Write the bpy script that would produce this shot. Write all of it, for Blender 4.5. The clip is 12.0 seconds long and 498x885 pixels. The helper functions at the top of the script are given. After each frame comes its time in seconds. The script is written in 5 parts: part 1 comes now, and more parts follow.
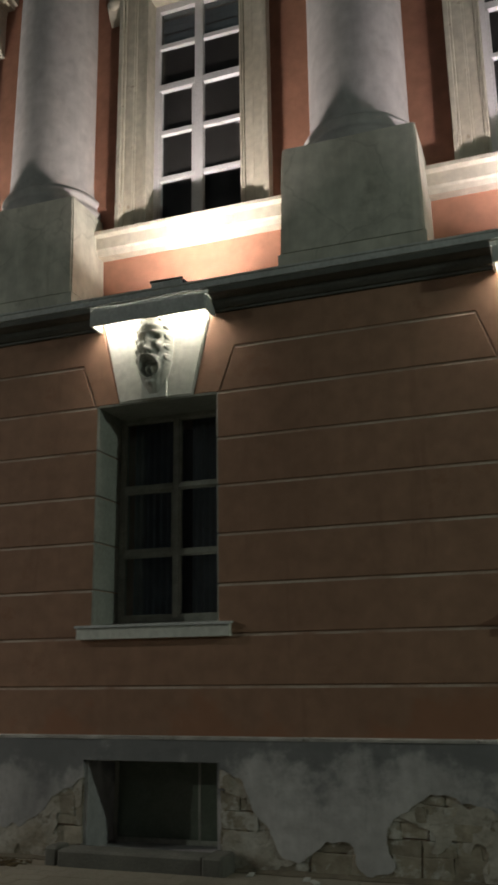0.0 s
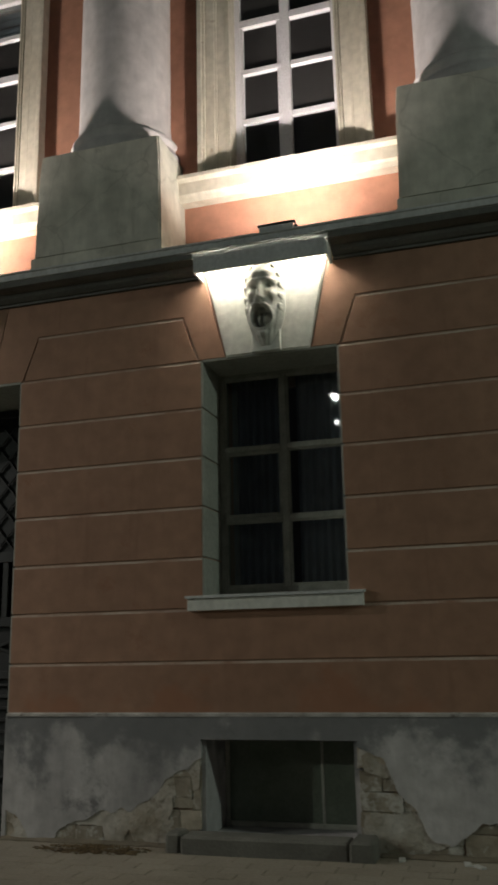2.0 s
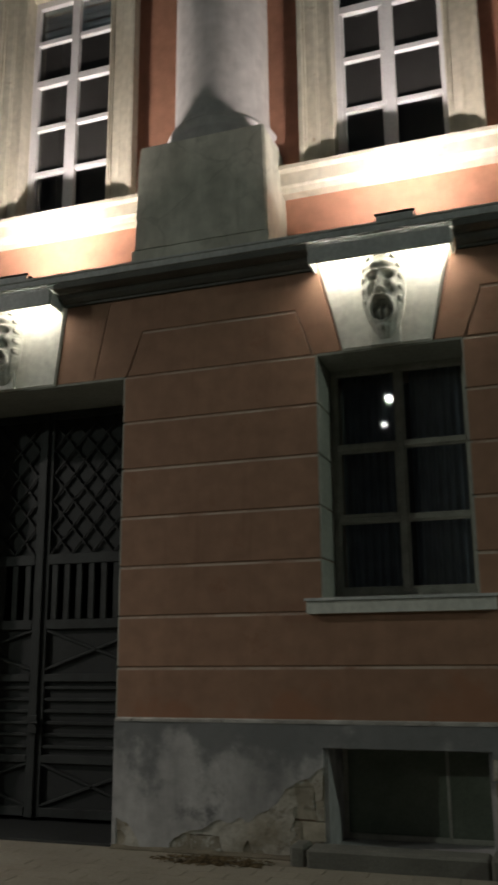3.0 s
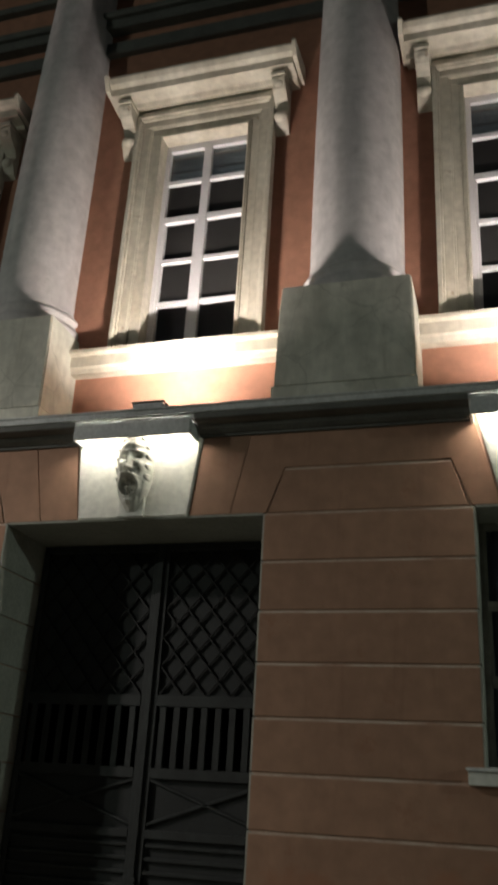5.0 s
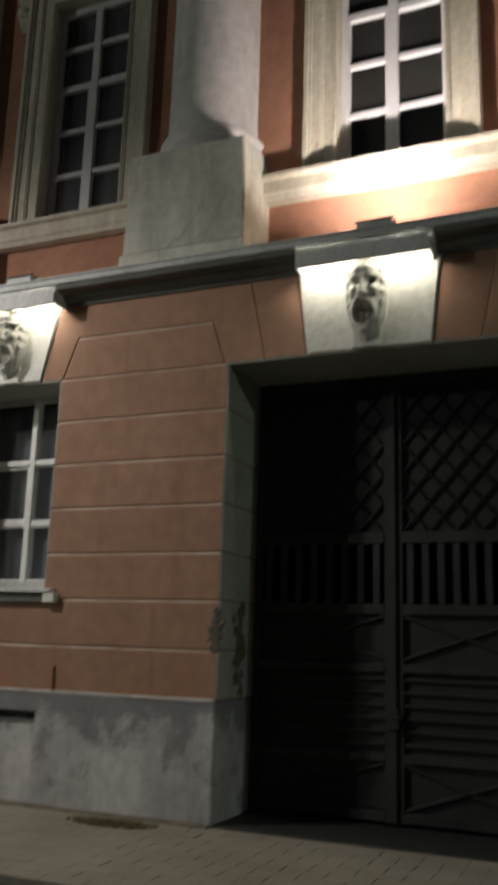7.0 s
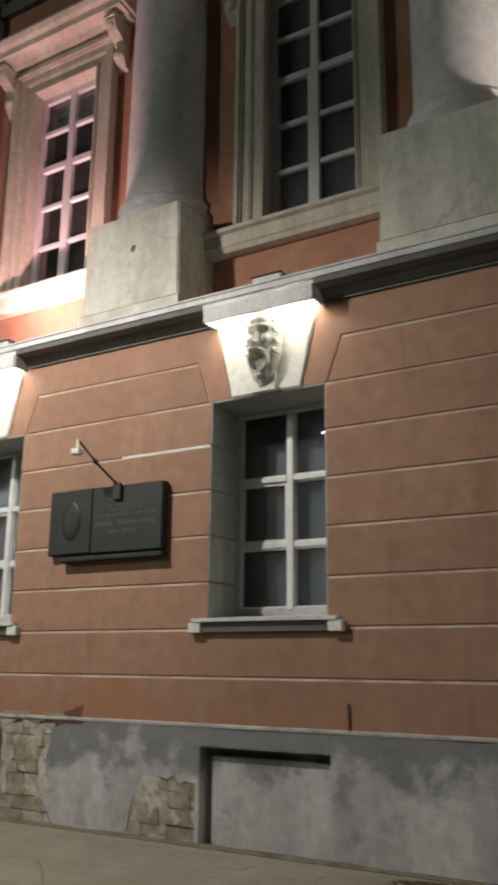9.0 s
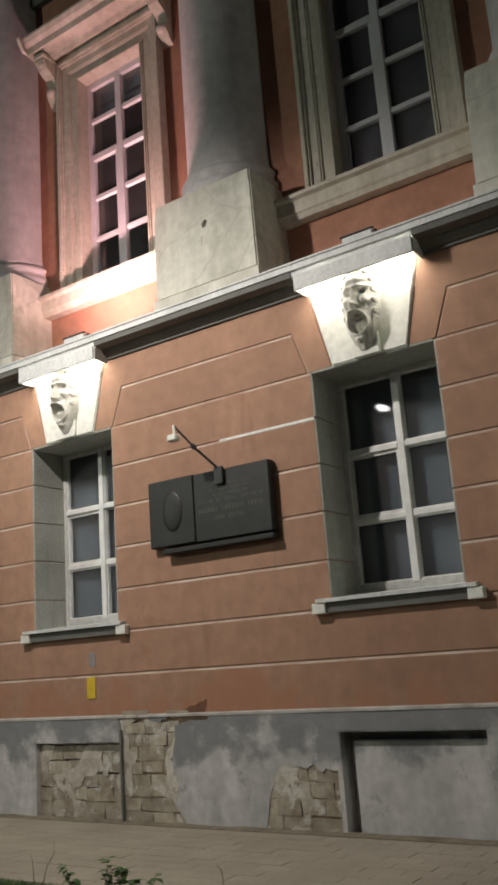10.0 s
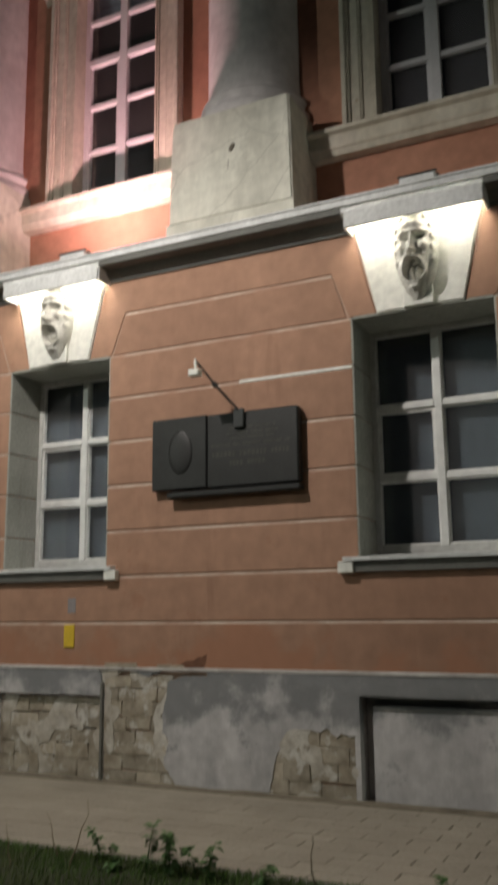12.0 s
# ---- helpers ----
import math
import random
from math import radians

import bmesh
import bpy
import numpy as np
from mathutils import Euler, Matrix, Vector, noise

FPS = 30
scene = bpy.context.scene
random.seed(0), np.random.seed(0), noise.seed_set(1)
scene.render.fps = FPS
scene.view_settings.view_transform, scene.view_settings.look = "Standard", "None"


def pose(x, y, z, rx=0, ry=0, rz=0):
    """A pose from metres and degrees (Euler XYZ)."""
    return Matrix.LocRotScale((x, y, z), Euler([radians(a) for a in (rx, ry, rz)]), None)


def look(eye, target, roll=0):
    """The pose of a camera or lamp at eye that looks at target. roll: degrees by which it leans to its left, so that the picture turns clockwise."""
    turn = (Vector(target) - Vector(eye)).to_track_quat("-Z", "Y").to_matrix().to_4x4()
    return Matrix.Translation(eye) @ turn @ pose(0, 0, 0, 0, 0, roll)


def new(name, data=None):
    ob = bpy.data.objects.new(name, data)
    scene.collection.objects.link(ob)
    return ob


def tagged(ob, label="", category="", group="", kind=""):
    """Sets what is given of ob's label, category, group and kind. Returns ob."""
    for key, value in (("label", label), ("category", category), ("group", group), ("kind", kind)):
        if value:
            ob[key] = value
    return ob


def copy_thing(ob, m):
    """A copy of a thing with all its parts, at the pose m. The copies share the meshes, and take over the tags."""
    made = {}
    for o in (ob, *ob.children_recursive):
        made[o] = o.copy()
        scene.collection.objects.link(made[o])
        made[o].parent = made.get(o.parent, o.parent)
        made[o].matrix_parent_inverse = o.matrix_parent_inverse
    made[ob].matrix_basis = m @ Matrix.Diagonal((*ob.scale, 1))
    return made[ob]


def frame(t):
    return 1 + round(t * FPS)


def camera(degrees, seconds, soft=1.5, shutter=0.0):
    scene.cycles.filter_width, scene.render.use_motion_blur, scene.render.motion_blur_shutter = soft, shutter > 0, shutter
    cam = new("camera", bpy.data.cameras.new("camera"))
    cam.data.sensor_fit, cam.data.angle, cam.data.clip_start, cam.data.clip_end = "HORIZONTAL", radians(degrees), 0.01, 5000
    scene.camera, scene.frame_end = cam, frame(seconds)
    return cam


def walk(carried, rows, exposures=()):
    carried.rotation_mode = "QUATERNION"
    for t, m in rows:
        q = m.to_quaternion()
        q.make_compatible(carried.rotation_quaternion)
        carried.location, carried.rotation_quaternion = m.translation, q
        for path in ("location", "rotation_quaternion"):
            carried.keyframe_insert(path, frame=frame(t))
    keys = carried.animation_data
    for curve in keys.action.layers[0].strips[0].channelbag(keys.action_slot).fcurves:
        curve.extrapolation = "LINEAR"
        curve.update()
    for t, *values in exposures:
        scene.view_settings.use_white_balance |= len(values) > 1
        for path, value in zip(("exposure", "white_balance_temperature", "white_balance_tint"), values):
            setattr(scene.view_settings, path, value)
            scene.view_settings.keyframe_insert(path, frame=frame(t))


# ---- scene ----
cam = camera(31.6, 12.0, soft=3.0, shutter=0.5)
METRES, EYE, TILT, LEAN, TURN = 9.0, 1.47, 0.0, 0.0, 19.8
EXPOSURES = [(0.0, -0.3), (0.5, -0.05), (2.5, -0.05), (3.0, -0.25), (3.5, -0.3), (5.5, 0.0), (6.0, 0.0), (7.0, -0.3), (7.5, -0.3), (9.5, 0.12), (10.0, -0.03), (10.5, 0.0), (11.0, -0.08), (11.5, -0.1), (12.0, -0.31)]
ROWS = [
    (0.0, 0.0, 0.0, 0.0, 0.2, 14.55, 0.78),
    (0.5, -0.0343, 0.011, -0.0024, 0.77, 14.1, 2.09),
    (1.0, -0.0716, 0.0295, -0.0036, 1.55, 13.69, 1.63),
    (1.5, -0.1108, 0.0463, -0.0023, -1.61, 12.65, 1.03),
    (2.0, -0.1497, 0.0686, -0.0044, -2.51, 13.31, 1.17),
    (2.5, -0.189, 0.0872, -0.0043, -2.83, 13.53, 1.35),
    (3.0, -0.2285, 0.1007, -0.0026, -0.76, 13.57, 0.52),
    (3.5, -0.2693, 0.1181, -0.0025, -0.55, 11.96, 0.31),
    (5.5, -0.4158, 0.1392, 0.0042, -3.66, 24.65, -3.91),
    (6.0, -0.4518, 0.1549, 0.0007, -3.8, 21.96, -3.3),
    (6.5, -0.4885, 0.1764, -0.0013, -1.1, 19.33, -2.67),
    (7.0, -0.5275, 0.198, -0.0052, 3.12, 12.86, -1.76),
    (7.5, -0.568, 0.2259, -0.0086, 5.18, 10.09, 0.09),
    (9.5, -0.7315, 0.2992, -0.0028, 14.31, 15.47, 0.33),
    (10.0, -0.7712, 0.3115, -0.0045, 15.15, 13.65, 4.11),
    (10.5, -0.8117, 0.3181, -0.0063, 10.07, 13.35, 1.14),
    (11.0, -0.8502, 0.3302, -0.0069, 7.17, 14.34, 3.26),
    (11.5, -0.887, 0.3426, -0.0045, 7.22, 15.03, 2.55),
    (12.0, -0.9247, 0.3472, -0.006, 6.18, 11.02, 0.58),
]
walk(cam, [(t, pose(0, 0, EYE, TILT, LEAN, TURN) @ pose(METRES * x, METRES * y, METRES * z, 90 + pitch, roll, yaw)) for t, x, y, z, yaw, pitch, roll in ROWS], EXPOSURES)

# ---- world, lamps, exposure ----
world = bpy.data.worlds.new("night_sky")
scene.world = world
world.use_nodes = True
world.node_tree.nodes["Background"].inputs[0].default_value = (0.30, 0.33, 0.40, 1)
world.node_tree.nodes["Background"].inputs[1].default_value = 0.016

BAYS = [0.25, -3.36, -6.95, -10.58, -14.22, -17.85]
GATE, WALL, UPPER = -6.945, 6.87, 7.72
GATE_LEFT, GATE_RIGHT = -8.237, -5.70
COLUMNS = [2.05, -1.55, -5.08, -8.88, -12.45, -16.05]


def lamp(name, kind, place, target, power, colour, **more):
    data = bpy.data.lights.new(name, kind)
    data.energy, data.color = power, colour
    if kind == "AREA":
        data.shape, data.size, data.size_y = "RECTANGLE", more["size"], more["size_y"]
        data.spread = radians(more.get("spread", 180))
    else:
        data.shadow_soft_size = more.get("size", 0.15)
        data.spot_size, data.spot_blend = radians(more.get("cone", 178)), more.get("blend", 0.6)
    ob = new(name, data)
    ob.matrix_world = look(place, target)
    return ob


# street light: two lamps at the kerb, outside the view, and a row across the street
lamp("street_light", "SPOT", (-13.6, 3.2, 6.45), (-13.0, 5.6, 0.4), 960, (1.0, 0.93, 0.865), size=0.12, cone=158, blend=0.78)
lamp("street_light", "SPOT", (8.0, 3.5, 5.55), (6.5, 6.5, 2.0), 620, (0.84, 1.0, 0.85), size=0.12)
lamp("street_light", "SPOT", (-6.4, -10.4, 8.75), (-6.4, -8.0, 0), 60, (0.88, 1.0, 0.84), size=0.1)
lamp("street_light", "SPOT", (-30.0, -10.4, 8.75), (-6.0, 6.9, 3.0), 2900, (0.90, 1.0, 0.87), size=0.15)

# floodlights on the ledge, shining up the facade
FLOODS = [(0.38, 40, (1.0, 0.88, 0.88)), (-3.23, 47, (1.0, 0.90, 0.83)), (-6.87, 66, (1.0, 0.90, 0.82)), (-14.05, 56, (1.0, 0.56, 0.57)), (-17.7, 68, (1.0, 0.48, 0.56))]
for x, power, colour in FLOODS:
    lamp("flood_light", "AREA", (x, 6.93, 5.03), (x, 7.32, 6.1), power, colour, size=0.22, size_y=0.08, spread=130)

# strip lamps behind the boards over the keystones
for x in BAYS:
    for side in (-1, 1):
        lamp("strip_light", "AREA", (x + side * 0.35, 6.735, 4.665), (x + side * 0.35, 6.785, 4.3), 1.9, (1.0, 0.94, 0.78), size=0.40, size_y=0.04)


# ---- materials ----
def material(name, colour, rough=0.8, second=None, amount=0.5, scale=1.2, fine=45.0, bump=0.15, metal=0.0, piece=0.0, streak=False, fleck=None, crack=None, band=None, runs=None, damp=None, space="object"):
    m = bpy.data.materials.new(name)
    m.use_nodes = True
    n, l = m.node_tree.nodes, m.node_tree.links
    b = n["Principled BSDF"]
    b.inputs["Roughness"].default_value, b.inputs["Metallic"].default_value = rough, metal
    tc = n.new("ShaderNodeTexCoord")
    vec = tc.outputs["Object"]
    if space == "world":
        vec = n.new("ShaderNodeNewGeometry").outputs["Position"]
    elif space == "each":
        own = n.new("ShaderNodeObjectInfo")
        far = n.new("ShaderNodeMath")
        far.operation = "MULTIPLY"
        far.inputs[1].default_value = 37.0
        l.new(own.outputs["Random"], far.inputs[0])
        shift = n.new("ShaderNodeVectorMath")
        l.new(vec, shift.inputs[0])
        l.new(far.outputs[0], shift.inputs[1])
        vec = shift.outputs[0]
    if streak:
        mp = n.new("ShaderNodeMapping")
        mp.inputs["Scale"].default_value = (1.0, 1.0, 0.22)
        l.new(vec, mp.inputs[0])
        big_vec = mp.outputs[0]
    else:
        big_vec = vec
    big = n.new("ShaderNodeTexNoise")
    big.inputs["Scale"].default_value, big.inputs["Detail"].default_value, big.inputs["Roughness"].default_value = scale, 7, 0.62
    l.new(big_vec, big.inputs[0])
    small = n.new("ShaderNodeTexNoise")
    small.inputs["Scale"].default_value, small.inputs["Detail"].default_value = fine, 5
    l.new(vec, small.inputs[0])
    ramp = n.new("ShaderNodeValToRGB")
    ramp.color_ramp.elements[0].position, ramp.color_ramp.elements[1].position = 0.36, 0.68
    l.new(big.outputs[0], ramp.inputs[0])
    fac = n.new("ShaderNodeMath")
    fac.operation = "MULTIPLY"
    fac.inputs[1].default_value = amount
    l.new(ramp.outputs[0], fac.inputs[0])
    mix = n.new("ShaderNodeMix")
    mix.data_type = "RGBA"
    mix.inputs[6].default_value = (*colour, 1)
    mix.inputs[7].default_value = (*(second or [c * 0.7 for c in colour]), 1)
    l.new(fac.outputs[0], mix.inputs[0])
    hsv = n.new("ShaderNodeHueSaturation")
    l.new(mix.outputs[2], hsv.inputs["Color"])
    val = n.new("ShaderNodeMapRange")
    val.inputs["From Min"].default_value, val.inputs["From Max"].default_value = 0.3, 0.7
    val.inputs["To Min"].default_value, val.inputs["To Max"].default_value = 0.88, 1.1
    l.new(small.outputs[0], val.inputs[0])
    out = val.outputs[0]
    if piece:
        info = n.new("ShaderNodeObjectInfo")
        geo = n.new("ShaderNodeNewGeometry")
        add = n.new("ShaderNodeMath")
        add.operation = "ADD"
        l.new(info.outputs["Random"], add.inputs[0])
        l.new(geo.outputs["Random Per Island"], add.inputs[1])
        wrap = n.new("ShaderNodeMath")
        wrap.operation = "FRACT"
        l.new(add.outputs[0], wrap.inputs[0])
        rng = n.new("ShaderNodeMapRange")
        rng.inputs["To Min"].default_value, rng.inputs["To Max"].default_value = 1 - piece, 1 + piece
        l.new(wrap.outputs[0], rng.inputs[0])
        mul = n.new("ShaderNodeMath")
        mul.operation = "MULTIPLY"
        l.new(rng.outputs[0], mul.inputs[0])
        l.new(out, mul.inputs[1])
        out = mul.outputs[0]
    l.new(out, hsv.inputs["Value"])
    last = hsv.outputs[0]
    if fleck:
        vn = n.new("ShaderNodeTexNoise")
        vn.inputs["Scale"].default_value, vn.inputs["Detail"].default_value, vn.inputs["Roughness"].default_value = fleck[1], 8, 0.7
        l.new(vec, vn.inputs[0])
        fr = n.new("ShaderNodeValToRGB")
        fr.color_ramp.elements[0].position, fr.color_ramp.elements[1].position = fleck[2], fleck[2] + (fleck[3] if len(fleck) > 3 else 0.06)
        l.new(vn.outputs[0], fr.inputs[0])
        fm = n.new("ShaderNodeMix")
        fm.data_type = "RGBA"
        fm.inputs[7].default_value = (*fleck[0], 1)
        l.new(fr.outputs[0], fm.inputs[0])
        l.new(last, fm.inputs[6])
        last = fm.outputs[2]
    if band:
        # darker tone above a set height, with a ragged lower edge
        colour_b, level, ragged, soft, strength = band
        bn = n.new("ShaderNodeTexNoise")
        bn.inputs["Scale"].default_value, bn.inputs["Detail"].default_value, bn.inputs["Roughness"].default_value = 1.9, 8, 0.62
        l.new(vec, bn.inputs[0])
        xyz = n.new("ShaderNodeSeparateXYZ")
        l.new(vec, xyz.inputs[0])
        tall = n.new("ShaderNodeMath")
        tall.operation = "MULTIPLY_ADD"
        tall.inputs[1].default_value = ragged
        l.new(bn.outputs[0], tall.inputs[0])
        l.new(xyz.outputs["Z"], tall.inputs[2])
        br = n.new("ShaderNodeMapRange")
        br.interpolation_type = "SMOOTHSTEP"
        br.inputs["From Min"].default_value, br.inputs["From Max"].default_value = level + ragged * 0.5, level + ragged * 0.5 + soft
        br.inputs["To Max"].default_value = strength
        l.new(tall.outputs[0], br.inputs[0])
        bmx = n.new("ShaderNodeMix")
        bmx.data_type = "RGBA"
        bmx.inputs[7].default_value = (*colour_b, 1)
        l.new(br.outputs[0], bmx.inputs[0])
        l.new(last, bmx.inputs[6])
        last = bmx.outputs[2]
    if runs:
        # narrow rain runs down the wall, broken by a coarser noise
        colour_r, across, along, start, strength = runs
        rm = n.new("ShaderNodeMapping")
        rm.inputs["Scale"].default_value = (across, across, along)
        l.new(vec, rm.inputs[0])
        rn = n.new("ShaderNodeTexNoise")
        rn.inputs["Scale"].default_value, rn.inputs["Detail"].default_value, rn.inputs["Roughness"].default_value = 1.0, 6, 0.6
        l.new(rm.outputs[0], rn.inputs[0])
        rr = n.new("ShaderNodeMapRange")
        rr.interpolation_type = "SMOOTHSTEP"
        rr.inputs["From Min"].default_value, rr.inputs["From Max"].default_value, rr.inputs["To Max"].default_value = start, start + 0.2, strength
        l.new(rn.outputs[0], rr.inputs[0])
        rx = n.new("ShaderNodeMix")
        rx.data_type = "RGBA"
        rx.inputs[7].default_value = (*colour_r, 1)
        l.new(rr.outputs[0], rx.inputs[0])
        l.new(last, rx.inputs[6])
        last = rx.outputs[2]
    if damp:
        # salt and damp patches of a redder tone low on the wall
        colour_d, level, strength = damp
        dn = n.new("ShaderNodeTexNoise")
        dn.inputs["Scale"].default_value, dn.inputs["Detail"].default_value, dn.inputs["Roughness"].default_value = 1.3, 7, 0.6
        l.new(vec, dn.inputs[0])
        dz = n.new("ShaderNodeSeparateXYZ")
        l.new(vec, dz.inputs[0])
        dm = n.new("ShaderNodeMath")
        dm.operation = "MULTIPLY_ADD"
        dm.inputs[1].default_value = 2.6
        l.new(dn.outputs[0], dm.inputs[0])
        ds = n.new("ShaderNodeMath")
        ds.operation = "SUBTRACT"
        ds.inputs[0].default_value = level
        l.new(dz.outputs["Z"], ds.inputs[1])
        l.new(ds.outputs[0], dm.inputs[2])
        dr = n.new("ShaderNodeMapRange")
        dr.interpolation_type = "SMOOTHSTEP"
        dr.inputs["From Min"].default_value, dr.inputs["From Max"].default_value, dr.inputs["To Max"].default_value = 1.3, 1.6, strength
        l.new(dm.outputs[0], dr.inputs[0])
        dx = n.new("ShaderNodeMix")
        dx.data_type = "RGBA"
        dx.inputs[7].default_value = (*colour_d, 1)
        l.new(dr.outputs[0], dx.inputs[0])
        l.new(last, dx.inputs[6])
        last = dx.outputs[2]
    if crack:
        warp = n.new("ShaderNodeMix")
        warp.data_type = "VECTOR"
        warp.inputs[0].default_value = 0.12
        wn = n.new("ShaderNodeTexNoise")
        wn.inputs["Scale"].default_value, wn.inputs["Detail"].default_value = 5, 4
        l.new(vec, wn.inputs[0])
        l.new(vec, warp.inputs[4])
        l.new(wn.outputs["Color"], warp.inputs[5])
        vo = n.new("ShaderNodeTexVoronoi")
        vo.feature = "DISTANCE_TO_EDGE"
        vo.inputs["Scale"].default_value = crack[1]
        l.new(warp.outputs[1], vo.inputs["Vector"])
        cr = n.new("ShaderNodeValToRGB")
        cr.color_ramp.elements[0].position, cr.color_ramp.elements[1].position = 0.004, 0.012
        cr.color_ramp.elements[0].color, cr.color_ramp.elements[1].color = (1, 1, 1, 1), (0, 0, 0, 1)
        l.new(vo.outputs["Distance"], cr.inputs[0])
        gate_fac = n.new("ShaderNodeMath")
        gate_fac.operation = "MULTIPLY"
        l.new(cr.outputs[0], gate_fac.inputs[0])
        l.new(ramp.outputs[0], gate_fac.inputs[1])
        cm = n.new("ShaderNodeMix")
        cm.data_type = "RGBA"
        cm.inputs[7].default_value = (*crack[0], 1)
        l.new(gate_fac.outputs[0], cm.inputs[0])
        l.new(last, cm.inputs[6])
        last = cm.outputs[2]
    l.new(last, b.inputs["Base Color"])
    if bump:
        bp = n.new("ShaderNodeBump")
        bp.inputs["Strength"].default_value, bp.inputs["Distance"].default_value = bump, 0.02
        both = n.new("ShaderNodeMath")
        both.operation = "ADD"
        l.new(big.outputs[0], both.inputs[0])
        l.new(small.outputs[0], both.inputs[1])
        l.new(both.outputs[0], bp.inputs["Height"])
        l.new(bp.outputs[0], b.inputs["Normal"])
    return m


def glowing(name, colour, strength):
    m = bpy.data.materials.new(name)
    m.use_nodes = True
    b = m.node_tree.nodes["Principled BSDF"]
    b.inputs["Base Color"].default_value = (0.8, 0.8, 0.8, 1)
    b.inputs["Emission Color"].default_value, b.inputs["Emission Strength"].default_value = (*colour, 1), strength
    return m


def glass(name, tint):
    m = bpy.data.materials.new(name)
    m.use_nodes = True
    b = m.node_tree.nodes["Principled BSDF"]
    b.inputs["Base Color"].default_value = (*tint, 1)
    b.inputs["Roughness"].default_value = 0.02
    b.inputs["Transmission Weight"].default_value, b.inputs["IOR"].default_value = 1.0, 1.5
    # a thin, uneven diffuse film, added as haze to lift the dark panes
    n, l = m.node_tree.nodes, m.node_tree.links
    film, both, cloud, span = n.new("ShaderNodeBsdfDiffuse"), n.new("ShaderNodeMixShader"), n.new("ShaderNodeTexNoise"), n.new("ShaderNodeMapRange")
    film.inputs["Color"].default_value = (0.55, 0.52, 0.50, 1)
    l.new(n.new("ShaderNodeTexCoord").outputs["Object"], cloud.inputs[0])
    cloud.inputs["Scale"].default_value, cloud.inputs["Detail"].default_value = 2.5, 5
    span.inputs["To Min"].default_value, span.inputs["To Max"].default_value = 0.012, 0.05
    l.new(cloud.outputs[0], span.inputs[0])
    l.new(span.outputs[0], both.inputs[0])
    l.new(b.outputs[0], both.inputs[1])
    l.new(film.outputs[0], both.inputs[2])
    l.new(both.outputs[0], n["Material Output"].inputs["Surface"])
    return m


SALMON = material("salmon_stucco", (0.415, 0.240, 0.160), 0.88, (0.318, 0.180, 0.119), 0.95, 0.8, 7, 0.07, piece=0.05, streak=True, fleck=((0.31, 0.15, 0.09), 1.8, 0.60, 0.14), runs=((0.25, 0.135, 0.09), 4.5, 0.5, 0.56, 0.55), damp=((0.385, 0.178, 0.103), 1.22, 0.65))
SALMON_UP = material("upper_salmon_stucco", (0.45, 0.22, 0.145), 0.88, (0.36, 0.17, 0.11), 0.9, 1.1, 9, 0.07)
# groove backing made paler for the light its bevels catch
GROOVE = material("pale_groove_plaster", (0.50, 0.36, 0.28), 0.9, (0.36, 0.22, 0.16), 0.9, 2.5, 60, 0.1)
# pale colour for upward faces: worn paint plus painted light from above
ARRIS = material("rubbed_lit_arris", (0.60, 0.50, 0.41), 0.9, (0.36, 0.20, 0.135), 1.0, 2.2, 60, 0.1)
LIP = material("chipped_pale_cement", (0.62, 0.60, 0.57), 0.9, (0.34, 0.31, 0.28), 1.0, 5, 40, 0.4, fleck=((0.20, 0.18, 0.16), 6, 0.58, 0.1))
GREEN_GREY = material("grey_green_paint", (0.41, 0.415, 0.37), 0.75, (0.31, 0.315, 0.275), 0.9, 2.4, 30, 0.06, piece=0.06, runs=((0.26, 0.25, 0.21), 6, 0.8, 0.55, 0.6), fleck=((0.2, 0.19, 0.15), 4, 0.68))
PEDESTAL = material("weathered_limewash", (0.72, 0.705, 0.615), 0.8, (0.48, 0.47, 0.40), 1.0, 2.6, 9, 0.06, streak=True, fleck=((0.40, 0.39, 0.33), 1.5, 0.60, 0.12), crack=((0.42, 0.41, 0.35), 1.3), runs=((0.40, 0.38, 0.31), 5, 0.7, 0.57, 0.6), space="each")
COLUMN = material("white_limewash", (0.76, 0.715, 0.705), 0.75, (0.52, 0.49, 0.49), 1.0, 1.6, 8, 0.05, streak=True, fleck=((0.42, 0.39, 0.38), 2.0, 0.58, 0.18), space="each")
CREAM = material("cream_paint", (0.68, 0.63, 0.53), 0.65, (0.48, 0.43, 0.34), 1.0, 2.6, 12, 0.03, streak=True, fleck=((0.36, 0.28, 0.20), 3.2, 0.64))
KEY_WHITE = material("white_keystone_paint", (0.79, 0.79, 0.73), 0.7, (0.73, 0.73, 0.665), 0.8, 2.5, 18, 0.02)
MASK_WHITE = material("dusty_white_plaster", (0.76, 0.75, 0.69), 0.8, (0.50, 0.48, 0.42), 0.8, 7, 40, 0.12)
LEDGE = material("grey_sheet_metal", (0.70, 0.71, 0.70), 0.6, (0.48, 0.49, 0.48), 0.9, 2.5, 30, 0.05, streak=True)
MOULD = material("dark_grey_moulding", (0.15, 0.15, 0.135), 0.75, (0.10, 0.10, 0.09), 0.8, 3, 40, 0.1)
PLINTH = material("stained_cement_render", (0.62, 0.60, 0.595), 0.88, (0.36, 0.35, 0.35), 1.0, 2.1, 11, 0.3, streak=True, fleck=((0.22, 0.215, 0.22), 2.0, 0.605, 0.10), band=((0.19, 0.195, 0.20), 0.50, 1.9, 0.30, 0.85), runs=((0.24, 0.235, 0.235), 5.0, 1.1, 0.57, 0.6))
